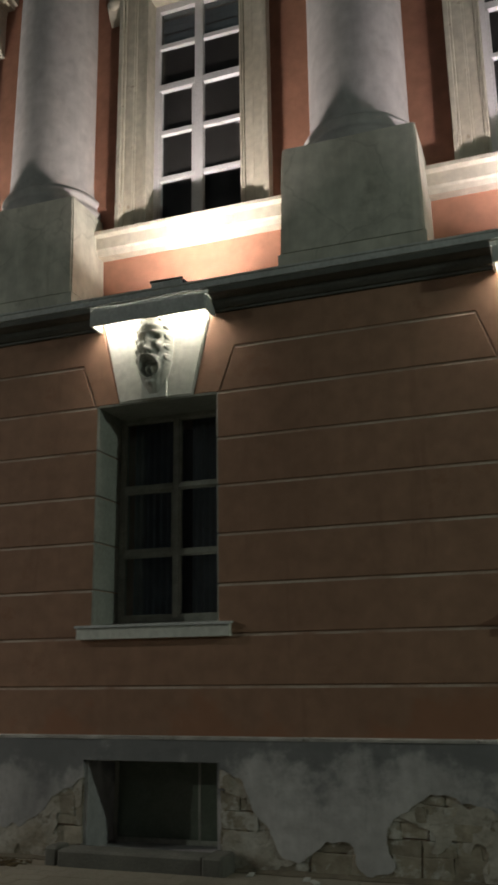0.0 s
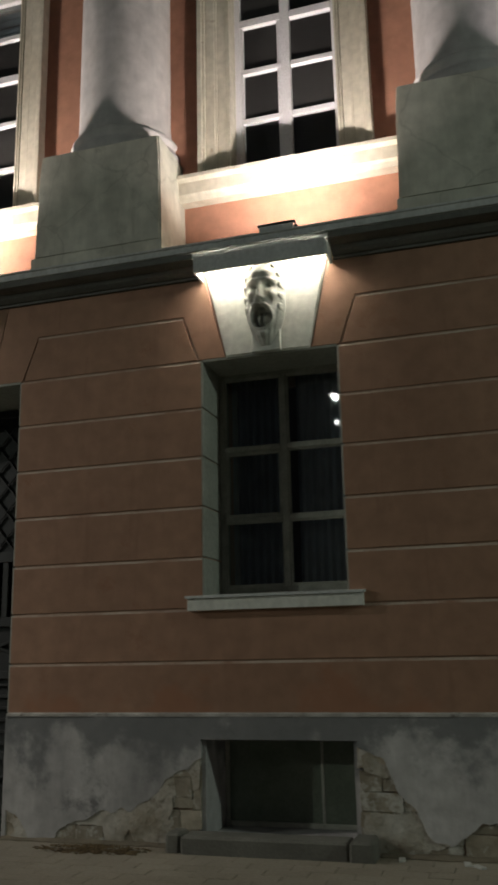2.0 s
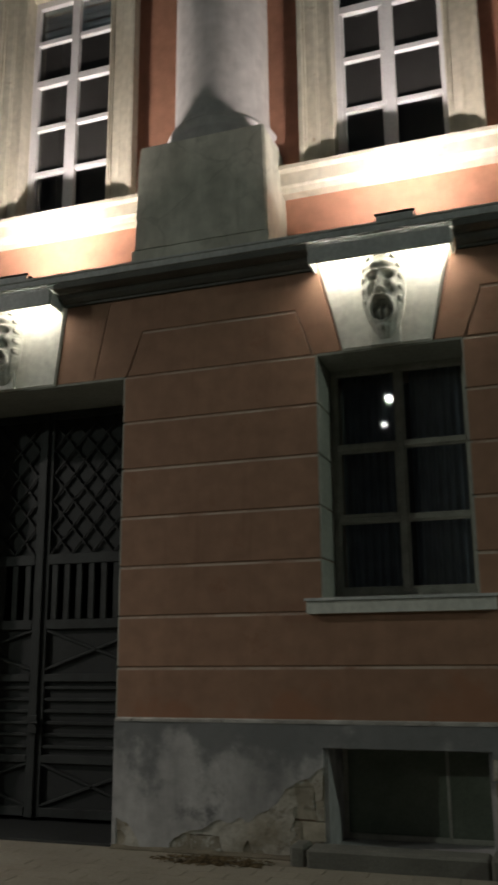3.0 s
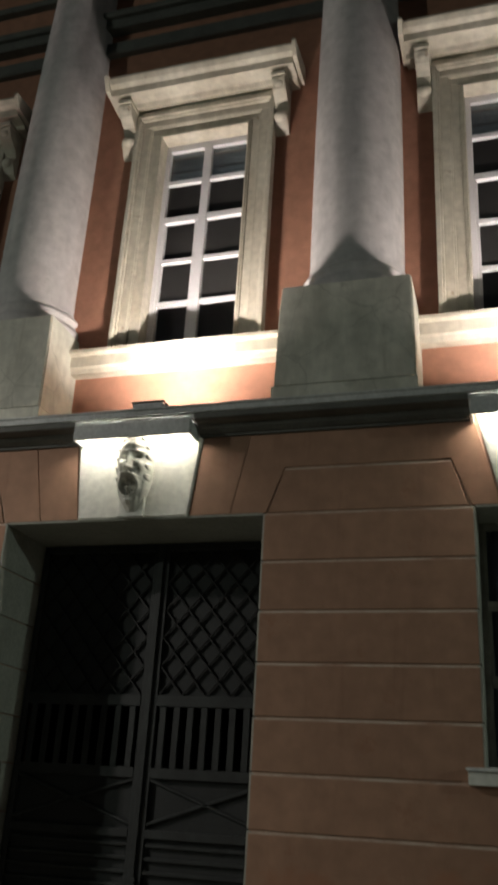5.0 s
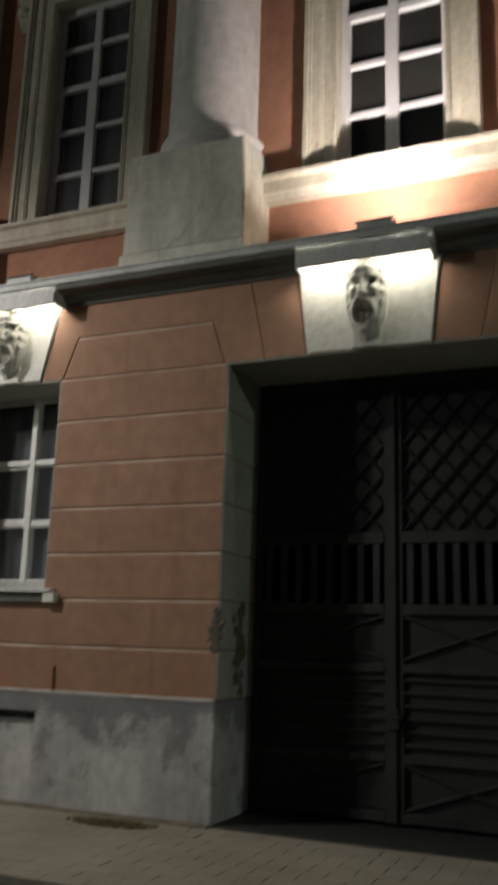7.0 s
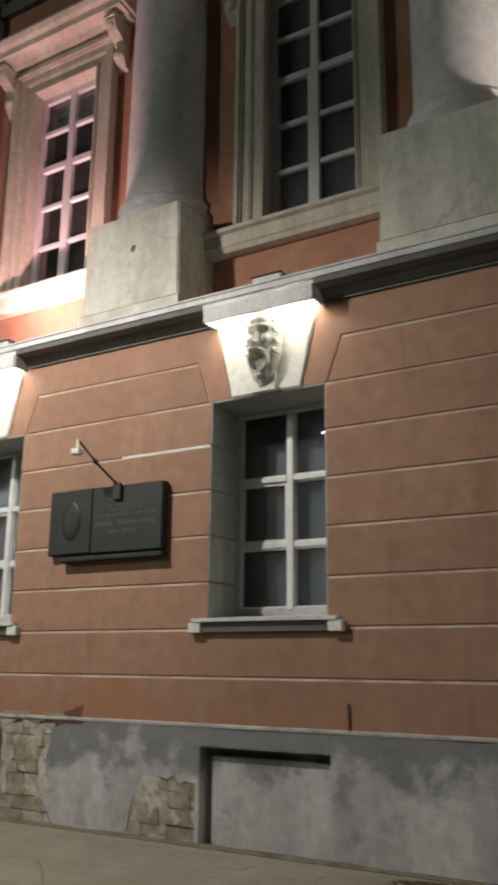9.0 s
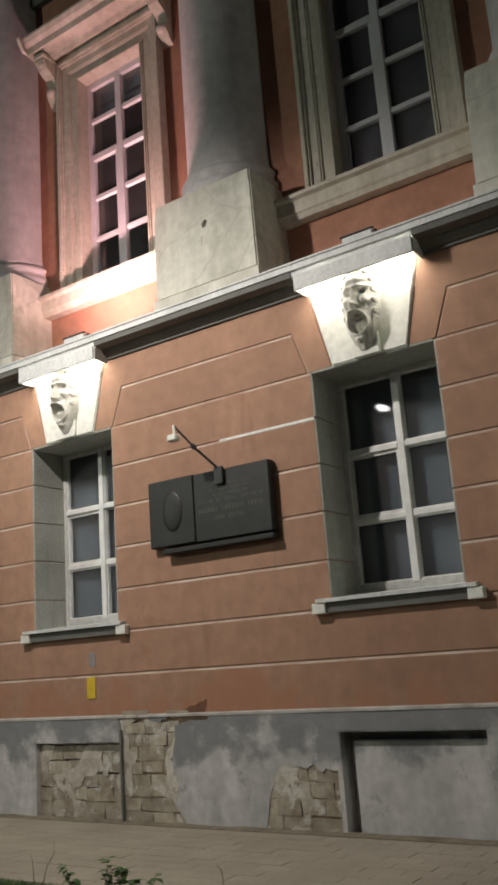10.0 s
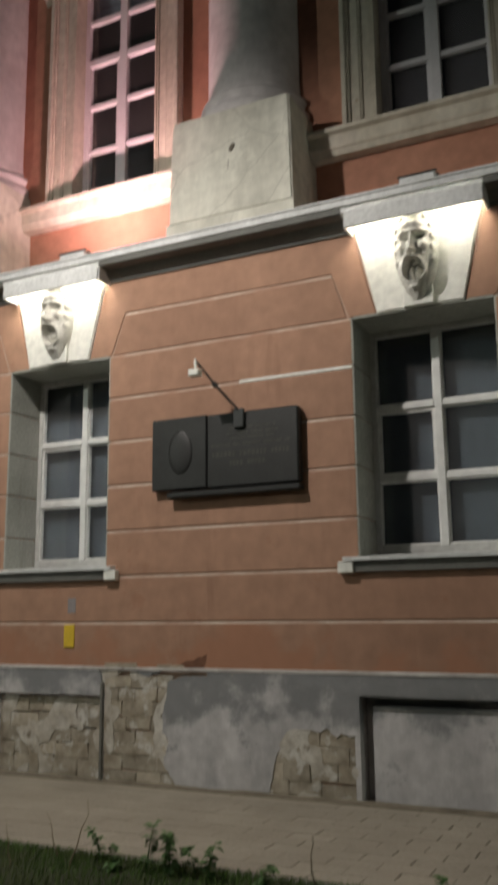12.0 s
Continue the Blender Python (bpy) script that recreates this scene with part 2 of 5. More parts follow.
SCRATCH = material("old_lime_coat", (0.60, 0.57, 0.51), 0.92, (0.36, 0.31, 0.24), 1.0, 4.2, 18, 0.7, fleck=((0.20, 0.165, 0.12), 5, 0.57, 0.1))
STONE = material("exposed_stone", (0.44, 0.39, 0.31), 0.92, (0.25, 0.21, 0.155), 1.0, 5, 16, 0.6, piece=0.22, fleck=((0.58, 0.56, 0.51), 4.5, 0.53, 0.08), space="world")
RUST = material("brown_undercoat", (0.20, 0.095, 0.055), 0.9, (0.13, 0.06, 0.035), 0.9, 8, 40, 0.3)
MORTAR = material("crumbled_mortar", (0.17, 0.15, 0.12), 0.95, (0.10, 0.09, 0.07), 0.9, 6, 40, 0.6)
OLD_WOOD = material("worn_grey_green_wood", (0.52, 0.52, 0.46), 0.7, (0.34, 0.33, 0.285), 0.9, 7, 60, 0.2, fleck=((0.12, 0.10, 0.08), 9, 0.64))
WHITE_PVC = material("white_plastic", (0.76, 0.76, 0.74), 0.4, (0.68, 0.68, 0.65), 0.6, 3, 9, 0.0)
# white plastic greyed: the outer frame's shade is put into its colour
SHADED_PVC = material("shaded_white_plastic", (0.60, 0.60, 0.575), 0.5, (0.46, 0.46, 0.435), 0.8, 4, 20, 0.02)
FRAME_UP = material("white_window_paint", (0.70, 0.68, 0.70), 0.5, (0.60, 0.58, 0.60), 0.7, 3, 60, 0.05)
IRON = material("dark_painted_iron", (0.046, 0.050, 0.049), 0.65, (0.022, 0.022, 0.022), 0.9, 3, 40, 0.1, metal=0.3, fleck=((0.11, 0.085, 0.06), 6, 0.68))
LATTICE = material("black_lattice_iron", (0.012, 0.012, 0.012), 0.6, (0.02, 0.018, 0.016), 0.6, 8, 40, 0.1, metal=0.2)
SHEET = material("dull_grey_sheet_iron", (0.032, 0.034, 0.034), 0.7, (0.020, 0.021, 0.021), 0.9, 1.5, 30, 0.15, metal=0.2)
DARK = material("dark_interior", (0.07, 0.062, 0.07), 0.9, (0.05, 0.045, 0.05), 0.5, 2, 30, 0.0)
BLIND = material("pale_roller_blind", (0.125, 0.155, 0.18), 0.9, (0.09, 0.108, 0.124), 0.6, 1.2, 120, 0.02)
# tone standing in for the sky reflected in one window's panes
PANE_TONE = material("pane_tone", (0.016, 0.014, 0.019), 0.9, (0.010, 0.009, 0.012), 0.8, 2, 60, 0.0)
# curtain colour raised to stand in for reflections in the lower panes
CURTAIN = material("bluish_curtain", (0.34, 0.42, 0.49), 0.9, (0.20, 0.24, 0.28), 0.8, 4, 60, 0.05)
BRONZE = material("black_bronze", (0.042, 0.042, 0.041), 0.5, (0.027, 0.027, 0.026), 0.8, 4, 60, 0.12, metal=0.5)
BRONZE_TEXT = material("worn_bronze_letters", (0.085, 0.080, 0.070), 0.45, (0.04, 0.04, 0.035), 0.8, 8, 60, 0.05, metal=0.5)
YELLOW = material("yellow_enamel", (0.75, 0.52, 0.03), 0.5, (0.65, 0.43, 0.03), 0.6, 8, 60, 0.02)
GREY_TAG = material("grey_plate", (0.30, 0.27, 0.27), 0.6, (0.24, 0.22, 0.22), 0.6, 8, 60, 0.02)
PAVER = material("tan_concrete_paver", (0.33, 0.295, 0.235), 0.9, (0.24, 0.212, 0.168), 0.9, 0.9, 40, 0.2, piece=0.05, space="world")
JOINT = material("sandy_joint", (0.31, 0.275, 0.215), 0.95, (0.22, 0.19, 0.15), 0.8, 3, 50, 0.3)
KERB = material("grey_concrete_kerb", (0.20, 0.195, 0.17), 0.9, (0.12, 0.115, 0.10), 0.8, 3, 50, 0.3, piece=0.1)
ASPHALT = material("asphalt", (0.05, 0.05, 0.05), 0.9, (0.035, 0.035, 0.035), 0.8, 1, 80, 0.3)
SOIL = material("lawn_soil", (0.04, 0.052, 0.02), 0.95, (0.03, 0.03, 0.015), 0.9, 4, 60, 0.5)
GRASS = material("grass_blades", (0.10, 0.20, 0.035), 0.7, (0.11, 0.11, 0.042), 0.8, 3, 30, 0.0, piece=0.3)
LEAF = material("weed_leaves", (0.075, 0.17, 0.04), 0.6, (0.05, 0.085, 0.03), 0.8, 6, 40, 0.0, piece=0.25)
STRAW = material("dry_grass", (0.20, 0.16, 0.09), 0.8, (0.13, 0.10, 0.06), 0.8, 6, 40, 0.0, piece=0.3)
DIRT = material("sandy_dirt", (0.24, 0.205, 0.15), 0.97, (0.13, 0.11, 0.08), 1.0, 5, 40, 0.6)
DEBRIS = material("brown_leaf_litter", (0.16, 0.11, 0.05), 0.95, (0.09, 0.06, 0.03), 0.9, 9, 70, 0.6, piece=0.3)
PAPER = material("white_scrap", (0.6, 0.6, 0.57), 0.8, (0.5, 0.5, 0.47), 0.5, 9, 70, 0.05)
GLASS = glass("window_glass", (0.9, 0.93, 0.95))
DIRTY_GLASS = material("dusty_cellar_glass", (0.13, 0.155, 0.12), 0.3, (0.22, 0.25, 0.20), 0.9, 2.2, 40, 0.02)
LAMP_GLOW = glowing("lamp_diffuser", (1.0, 0.97, 0.92), 45)
FLOOD_GLOW = glowing("flood_lens", (1.0, 0.93, 0.8), 30)


# ---- building helpers ----
def box(bm, x0, x1, y0, y1, z0, z1, bev=0.0):
    made = bmesh.ops.create_cube(bm, size=1, matrix=Matrix.Translation(((x0 + x1) / 2, (y0 + y1) / 2, (z0 + z1) / 2)) @ Matrix.Diagonal((abs(x1 - x0), abs(y1 - y0), abs(z1 - z0), 1)))
    if bev:
        edges = list({e for v in made["verts"] for e in v.link_edges})
        bmesh.ops.bevel(bm, geom=edges, offset=bev, segments=1, affect="EDGES", clamp_overlap=True)


def cube(*args):
    bm = bmesh.new()
    box(bm, *args)
    return bm


def prism(bm, points, x0, x1, axis="x", x_top=None):
    """A closed outline drawn out along x (points are y, z) or along y (points are x, z)."""
    place = (lambda a, p: (a, p[0], p[1])) if axis == "x" else (lambda a, p: (p[0], a, p[1]))
    one = [bm.verts.new(place(x0, p)) for p in points]
    two = [bm.verts.new(place(x1, p)) for p in points]
    n = len(points)
    for i in range(n):
        bm.faces.new((one[i], one[(i + 1) % n], two[(i + 1) % n], two[i]))
    bm.faces.new(one[::-1])
    bm.faces.new(two)
    bmesh.ops.recalc_face_normals(bm, faces=bm.faces)


def lathe(bm, outline, n=32, cx=0.0, cy=0.0):
    rings = []
    for r, z in outline:
        rings.append([bm.verts.new((cx + r * math.cos(2 * math.pi * k / n), cy + r * math.sin(2 * math.pi * k / n), z)) for k in range(n)])
    for a, b in zip(rings, rings[1:]):
        for k in range(n):
            bm.faces.new((a[k], a[(k + 1) % n], b[(k + 1) % n], b[k])).smooth = True
    bm.faces.new(rings[0][::-1])
    bm.faces.new(rings[-1])


def rod(bm, a, b, r, n=8, r2=None):
    a, b = Vector(a), Vector(b)
    d = b - a
    bmesh.ops.create_cone(bm, cap_ends=True, segments=n, radius1=r, radius2=r if r2 is None else r2, depth=d.length, matrix=Matrix.Translation((a + b) / 2) @ d.to_track_quat("Z", "Y").to_matrix().to_4x4())


def blob(bm, place, size, div=2, rot=(0, 0, 0)):
    made = bmesh.ops.create_icosphere(bm, subdivisions=div, radius=1, matrix=Matrix.LocRotScale(place, Euler(rot), size))
    for v in made["verts"]:
        for f in v.link_faces:
            f.smooth = True


def part(name, bm, mat, parent=None, label=""):
    data = bpy.data.meshes.new(name)
    bm.to_mesh(data)
    bm.free()
    data.materials.append(mat)
    ob = new(name, data)
    if parent is not None:
        ob.parent = parent
    if label:
        ob["label"] = label
    return ob


def thing(name, label, category, place=(0, 0, 0), group="", kind=""):
    ob = new(name)
    ob.empty_display_size = 0.2
    ob.location = place
    return tagged(ob, label, category, group, kind)


# ---- ground ----
ground = part("ground", cube(-300, 300, -300, 300, -0.3, -0.10), ASPHALT)
tagged(ground, "dark asphalt street under night light", "ground", kind="structure")
PAVE_EDGE = 4.88
pavement = part("pavement", cube(-26, 8, PAVE_EDGE, 7.6, -0.2, -0.012), JOINT)
tagged(pavement, "tan block paving along the foot of the wall", "pavement", kind="structure")
driveway = part("driveway", cube(-8.35, -5.2, 1.2, PAVE_EDGE - 0.14, -0.2, -0.03), JOINT)
tagged(driveway, "tan paved driveway in front of the gate", "driveway", kind="structure")
gutter = part("gutter", cube(-8.85, -4.6, PAVE_EDGE - 0.10, PAVE_EDGE, -0.2, -0.06), ASPHALT)
tagged(gutter, "dark drain channel along the paving edge", "gutter", kind="structure")
def rounded(x0, x1, y0, y1, radius, side, n=10):
    """A flat outline with one rounded corner at the paving, on its right (1) or left (-1)."""
    cx = x1 - radius if side > 0 else x0 + radius
    arc = [(cx + side * radius * math.sin(k / n * math.pi / 2), y1 - radius + radius * math.cos(k / n * math.pi / 2)) for k in range(n + 1)]
    far, near = (x0, x1) if side > 0 else (x1, x0)
    return [(far, y0), (far, y1)] + arc + [(near, y0)]


def slab(points, z0, z1):
    b = bmesh.new()
    lo, hi = [b.verts.new((*p, z0)) for p in points], [b.verts.new((*p, z1)) for p in points]
    n = len(points)
    for k in range(n):
        b.faces.new((lo[k], lo[(k + 1) % n], hi[(k + 1) % n], hi[k]))
    b.faces.new(lo[::-1])
    b.faces.new(hi)
    bmesh.ops.recalc_face_normals(b, faces=b.faces)
    return b


for x0, x1, side in ((-26, -8.45, 1), (-5.0, 8, -1)):
    edging = part("kerb", slab(rounded(x0, x1, 1.2, PAVE_EDGE - 0.01, 0.7, side), -0.2, -0.006), KERB)
    tagged(edging, "low sandy concrete edging round the lawn", "kerb", kind="structure")
    x0, x1 = (x0, x1 - 0.09) if side > 0 else (x0 + 0.09, x1)
    lawn = part("lawn", slab(rounded(x0, x1, 1.25, PAVE_EDGE - 0.10, 0.62, side), -0.1, 0.004), SOIL)
    tagged(lawn, "dark green lawn strip beside the paving", "lawn", kind="structure")

# ---- lower wall ----
PLINTH_TOP, HEAD, SILL = 0.96, 3.86, 1.86
COURSES = [0.96, 1.36, 1.77, 2.18, 2.60, 3.02, 3.44, 3.86]
HALF = [0.6, 0.6, 1.245, 0.6, 0.61, 0.6]
CENTRE = [0.25, -3.36, GATE, -10.60, -14.24, -17.85]
LEFT_END, RIGHT_END = -24.0, 6.0
piers = []
edge = RIGHT_END
for c, hw in zip(CENTRE, HALF):
    piers.append((c + hw, edge))
    edge = GATE_LEFT if c == GATE else c - hw
piers.append((LEFT_END, edge))
BACK = 7.95
bm = bmesh.new()
RECESS = WALL + 0.010
for x0, x1 in piers:
    m0 = 0.0 if x0 == LEFT_END or abs(x0 - GATE) < 1.3 else 0.055
    m1 = 0.0 if x1 == RIGHT_END or abs(x1 - GATE) < 1.3 else 0.055
    box(bm, x0, x1, RECESS, BACK, 0.80, HEAD)
    box(bm, x0 + m0, x1 - m1, RECESS, BACK, -0.1, 0.80)
box(bm, LEFT_END, RIGHT_END, RECESS, BACK, HEAD, 4.72)
for i, (c, hw) in enumerate(zip(CENTRE, HALF)):
    if i != 2:
        box(bm, c - hw, c + hw, RECESS, BACK, 0.80, 1.79)
        if i != 1:
            box(bm, c - hw - 0.055, c + hw + 0.055, WALL + (0.2 if i == 3 else 0.1), BACK, -0.1, 0.80)
wall_front = part("wall_front", bm, GROOVE)
tagged(wall_front, "rusticated salmon stucco ground floor wall", "wall", kind="structure")

# courses of the stucco, each a block between grooves
G = 0.0025


def block(points, y0=WALL, y1=RECESS + 0.003, slant=0.020):
    b = bmesh.new()
    top = max(p[1] for p in points)
    front = [b.verts.new((x, y0, z - (slant if z > top - 1e-4 else 0.0))) for x, z in points]
    back = [b.verts.new((x, y1, z)) for x, z in points]
    n = len(points)
    b.faces.new(front)
    b.faces.new(back[::-1])
    for k in range(n):
        b.faces.new((front[k], back[k], back[(k + 1) % n], front[(k + 1) % n]))
    bmesh.ops.recalc_face_normals(b, faces=b.faces)
    outer = [e for e in b.edges if all(abs(v.co.y - y0) < 1e-5 for v in e.verts)]
    bmesh.ops.bevel(b, geom=outer, offset=0.004, segments=1, affect="EDGES")
    return b


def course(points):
    """One stucco course; its rubbed upper arris is coloured pale, as if lit from above."""
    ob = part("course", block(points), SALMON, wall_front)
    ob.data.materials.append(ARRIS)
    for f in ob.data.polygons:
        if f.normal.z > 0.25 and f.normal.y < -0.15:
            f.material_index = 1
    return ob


for x0, x1 in piers:
    for z0, z1 in zip(COURSES[2:], COURSES[3:]):
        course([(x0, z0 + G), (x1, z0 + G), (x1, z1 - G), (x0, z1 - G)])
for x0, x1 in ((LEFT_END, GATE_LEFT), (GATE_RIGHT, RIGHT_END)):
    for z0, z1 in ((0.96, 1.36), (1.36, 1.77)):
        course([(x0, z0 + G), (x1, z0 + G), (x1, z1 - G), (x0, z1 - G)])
LEDGE_FOOT = 4.62
# the panel over each pier, with slanted ends
for x0, x1 in piers:
    a = x0 if x0 == LEFT_END else x0 + 0.03
    b_ = x1 if x1 == RIGHT_END else x1 - 0.03
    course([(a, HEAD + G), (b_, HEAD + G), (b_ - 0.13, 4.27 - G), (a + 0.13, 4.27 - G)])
# the long top course, running between the keystones, with flared feet
tops = []
for i in range(len(CENTRE) + 1):
    right_key = None if i == 0 else (CENTRE[i - 1], 0.63 if i - 1 == 2 else 0.548, 0.535 if i - 1 == 2 else 0.362, HALF[i - 1])
    left_key = None if i == len(CENTRE) else (CENTRE[i], 0.63 if i == 2 else 0.548, 0.535 if i == 2 else 0.362, HALF[i])
    xr = RIGHT_END if right_key is None else right_key[0] - right_key[1] - 0.012
    xl = LEFT_END if left_key is None else left_key[0] + left_key[1] + 0.012
    tops.append((xl, xr, left_key, right_key))
for xl, xr, lk, rk in tops:
    def slit(key, sign):
        c, top, bot, hw = key
        if c == GATE and sign < 0:
            hw = GATE - GATE_LEFT
        joint_top, joint_bot = c + sign * 1.08, c + sign * 0.93
        return c + sign * (top + 0.012), c + sign * (bot + 0.012), joint_top, joint_bot, c + sign * (hw + 0.02), c + sign * (hw + 0.16)
    pts = []
    if lk is None:
        pts += [(xl, 4.27 + G), (xl, LEDGE_FOOT)]
    else:
        kt, kb, jt, jb, ft, fo = slit(lk, 1)
        if lk[0] == GATE:
            course([(kb, HEAD + 0.002), (jb - G, HEAD + 0.002), (jt - G, LEDGE_FOOT), (kt, LEDGE_FOOT)])
            pts += [(fo, 4.27 + G), (ft - 0.012, HEAD + 0.002), (jb + G, HEAD + 0.002), (jt + G, LEDGE_FOOT)]
        else:
            pts += [(fo, 4.27 + G), (ft - 0.012, HEAD + 0.002), (kb, HEAD + 0.002), (kt, LEDGE_FOOT)]
    if rk is None:
        pts += [(xr, LEDGE_FOOT), (xr, 4.27 + G)]
    else:
        kt, kb, jt, jb, ft, fo = slit(rk, -1)
        if rk[0] == GATE:
            course([(kb, HEAD + 0.002), (kt, LEDGE_FOOT), (jt + G, LEDGE_FOOT), (jb + G, HEAD + 0.002)][::-1])
            pts += [(jt - G, LEDGE_FOOT), (jb - G, HEAD + 0.002), (ft + 0.012, HEAD + 0.002), (fo, 4.27 + G)]
        else:
            pts += [(kt, LEDGE_FOOT), (kb, HEAD + 0.002), (ft + 0.012, HEAD + 0.002), (fo, 4.27 + G)]
    course(pts)

# reveals: painted lining, in blocks that follow the courses
FRAME_Y = 7.35
for i, (c, hw) in enumerate(zip(CENTRE, HALF)):
    foot = PLINTH_TOP if i == 2 else SILL
    deep = FRAME_Y + (0.31 if i == 2 else 0.1)
    left, right = (GATE_LEFT, GATE_RIGHT) if i == 2 else (c - hw, c + hw)
    for side in (-1, 1):
        edge = right if side > 0 else left
        zs = [foot] + [z for z in COURSES if z > foot + 0.05]
        for z0, z1 in zip(zs, zs[1:]):
            x0, x1 = sorted((edge - side * 0.016, edge + side * 0.02))
            part("reveal_block", cube(x0, x1, WALL + 0.004, deep, z0 + 0.006, z1 - 0.006, 0.005), GREEN_GREY, wall_front)
    part("soffit", cube(left + 0.017, right - 0.017, WALL + 0.004, deep, HEAD - 0.02, HEAD + 0.01, 0.004), GREEN_GREY, wall_front)
for side, x in ((-1, GATE_LEFT), (1, GATE_RIGHT)):
    x0, x1 = sorted((x - side * 0.014, x + side * 0.03))
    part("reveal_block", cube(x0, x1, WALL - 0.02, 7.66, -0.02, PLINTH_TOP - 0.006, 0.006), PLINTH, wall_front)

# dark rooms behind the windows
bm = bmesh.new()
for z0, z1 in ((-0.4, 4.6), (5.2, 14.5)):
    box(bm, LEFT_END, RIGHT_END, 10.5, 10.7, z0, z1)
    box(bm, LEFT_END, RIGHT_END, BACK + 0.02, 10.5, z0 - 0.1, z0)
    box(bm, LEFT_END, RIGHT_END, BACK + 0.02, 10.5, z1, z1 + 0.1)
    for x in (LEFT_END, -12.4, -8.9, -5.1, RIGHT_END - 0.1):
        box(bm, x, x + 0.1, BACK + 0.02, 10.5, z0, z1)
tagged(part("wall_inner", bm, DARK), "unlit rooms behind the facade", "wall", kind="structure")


# ---- lower windows ----
def lower_window(name, c, hw, frame_mat, outer_mat, label, blind_mat, white):
    w = thing(name, label, "window", (c, FRAME_Y, 0), kind="structure")
    z0, z1, t = SILL - 0.02, HEAD, 0.028
    b = bmesh.new()
    e = hw - 0.012
    box(b, -e, -e + t + 0.02, -0.03, 0.05, z0, z1, 0.006)
    box(b, e - t - 0.02, e, -0.03, 0.05, z0, z1, 0.006)
    box(b, -e + t + 0.02, e - t - 0.02, -0.03, 0.05, z1 - t - 0.035, z1 - 0.005, 0.006)
    box(b, -e + t + 0.02, e - t - 0.02, -0.03, 0.05, z0, z0 + t + 0.10, 0.006)
    part("window_frame", b, outer_mat, w)
    mw, tw = (0.034, 0.028) if white else (0.028, 0.022)
    rows = [z0 + 0.125, 2.53, 3.15, z1 - 0.062]
    part("mullion", cube(-mw, mw, -0.04, 0.05, z0 + 0.1, z1 - 0.05, 0.006), frame_mat, w)
    for z in rows[1:3]:
        for s in (-1, 1):
            x0, x1 = sorted((s * (mw + 0.001), s * (e - t - 0.021)))
            part("transom", cube(x0, x1, -0.04 if z > 3 else -0.03, 0.048, z - tw, z + tw, 0.006), frame_mat, w)
    # the casement frame of the opening leaf
    for s in (-1, 1):
        for r, (a, b2) in enumerate(zip(rows, rows[1:])):
            x0, x1 = sorted((s * (mw + 0.001), s * (e - t - 0.021)))
            lo, hi = a + (tw if r else 0), b2 - (tw if r < 2 else 0)
            inset = 0.028 if (s == -1 and r == 1) else 0.012
            b = bmesh.new()
            box(b, x0, x0 + inset, -0.015, 0.03, lo, hi)
            box(b, x1 - inset, x1, -0.015, 0.03, lo, hi)
            box(b, x0 + inset, x1 - inset, -0.015, 0.03, lo, lo + inset)
            box(b, x0 + inset, x1 - inset, -0.015, 0.03, hi - inset, hi)
            part("sash", b, frame_mat, w)
            pane = part("pane", cube(x0 + inset, x1 - inset, 0.004, 0.010, lo + inset, hi - inset), GLASS, w)
            pane.visible_shadow = False
    if white:
        b = bmesh.new()
        n = 60
        for k in range(n):
            xa, xb = -e + 2 * e * k / n, -e + 2 * e * (k + 1) / n
            ya, yb = 0.10 + 0.0015 * math.sin(k * 0.9), 0.10 + 0.0015 * math.sin((k + 1) * 0.9)
            v = [b.verts.new(p) for p in ((xa, ya, z0), (xb, yb, z0), (xb, yb, z1), (xa, ya, z1))]
            b.faces.new(v)
        bmesh.ops.solidify(b, geom=b.faces[:], thickness=0.004)
        tagged(part("roller_blind", b, blind_mat, w), "pale drawn blind behind the glass")
    else:
        for s in (-1, 1):
            b = bmesh.new()
            n = 50
            for k in range(n):
                xs = [s * (0.06 + 0.48 * q / n) for q in (k, k + 1)]
                ys = [0.22 + 0.028 * math.sin(q * 0.85) for q in (k, k + 1)]
                b.faces.new([b.verts.new(p) for p in ((xs[0], ys[0], z0), (xs[1], ys[1], z0), (xs[1], ys[1], z1), (xs[0], ys[0], z1))])
            bmesh.ops.solidify(b, geom=b.faces[:], thickness=0.004)
            part("curtain", b, blind_mat, w, "bluish folded curtain")
    return w


lower_window("window_1", CENTRE[0], HALF[0], OLD_WOOD, OLD_WOOD, "old grey-green wooden window with bluish curtains", CURTAIN, False)
lower_window("window_2", CENTRE[1], HALF[1], OLD_WOOD, OLD_WOOD, "worn grey-green wooden window with bluish curtains", CURTAIN, False)
lower_window("window_3", CENTRE[3], HALF[3], WHITE_PVC, SHADED_PVC, "white plastic window with pale drawn blinds", BLIND, True)
lower_window("window_4", CENTRE[4], HALF[4], WHITE_PVC, SHADED_PVC, "white plastic window with pale drawn blinds", BLIND, True)
lower_window("window_5", CENTRE[5], HALF[5], WHITE_PVC, SHADED_PVC, "white plastic window with pale drawn blinds", BLIND, True)

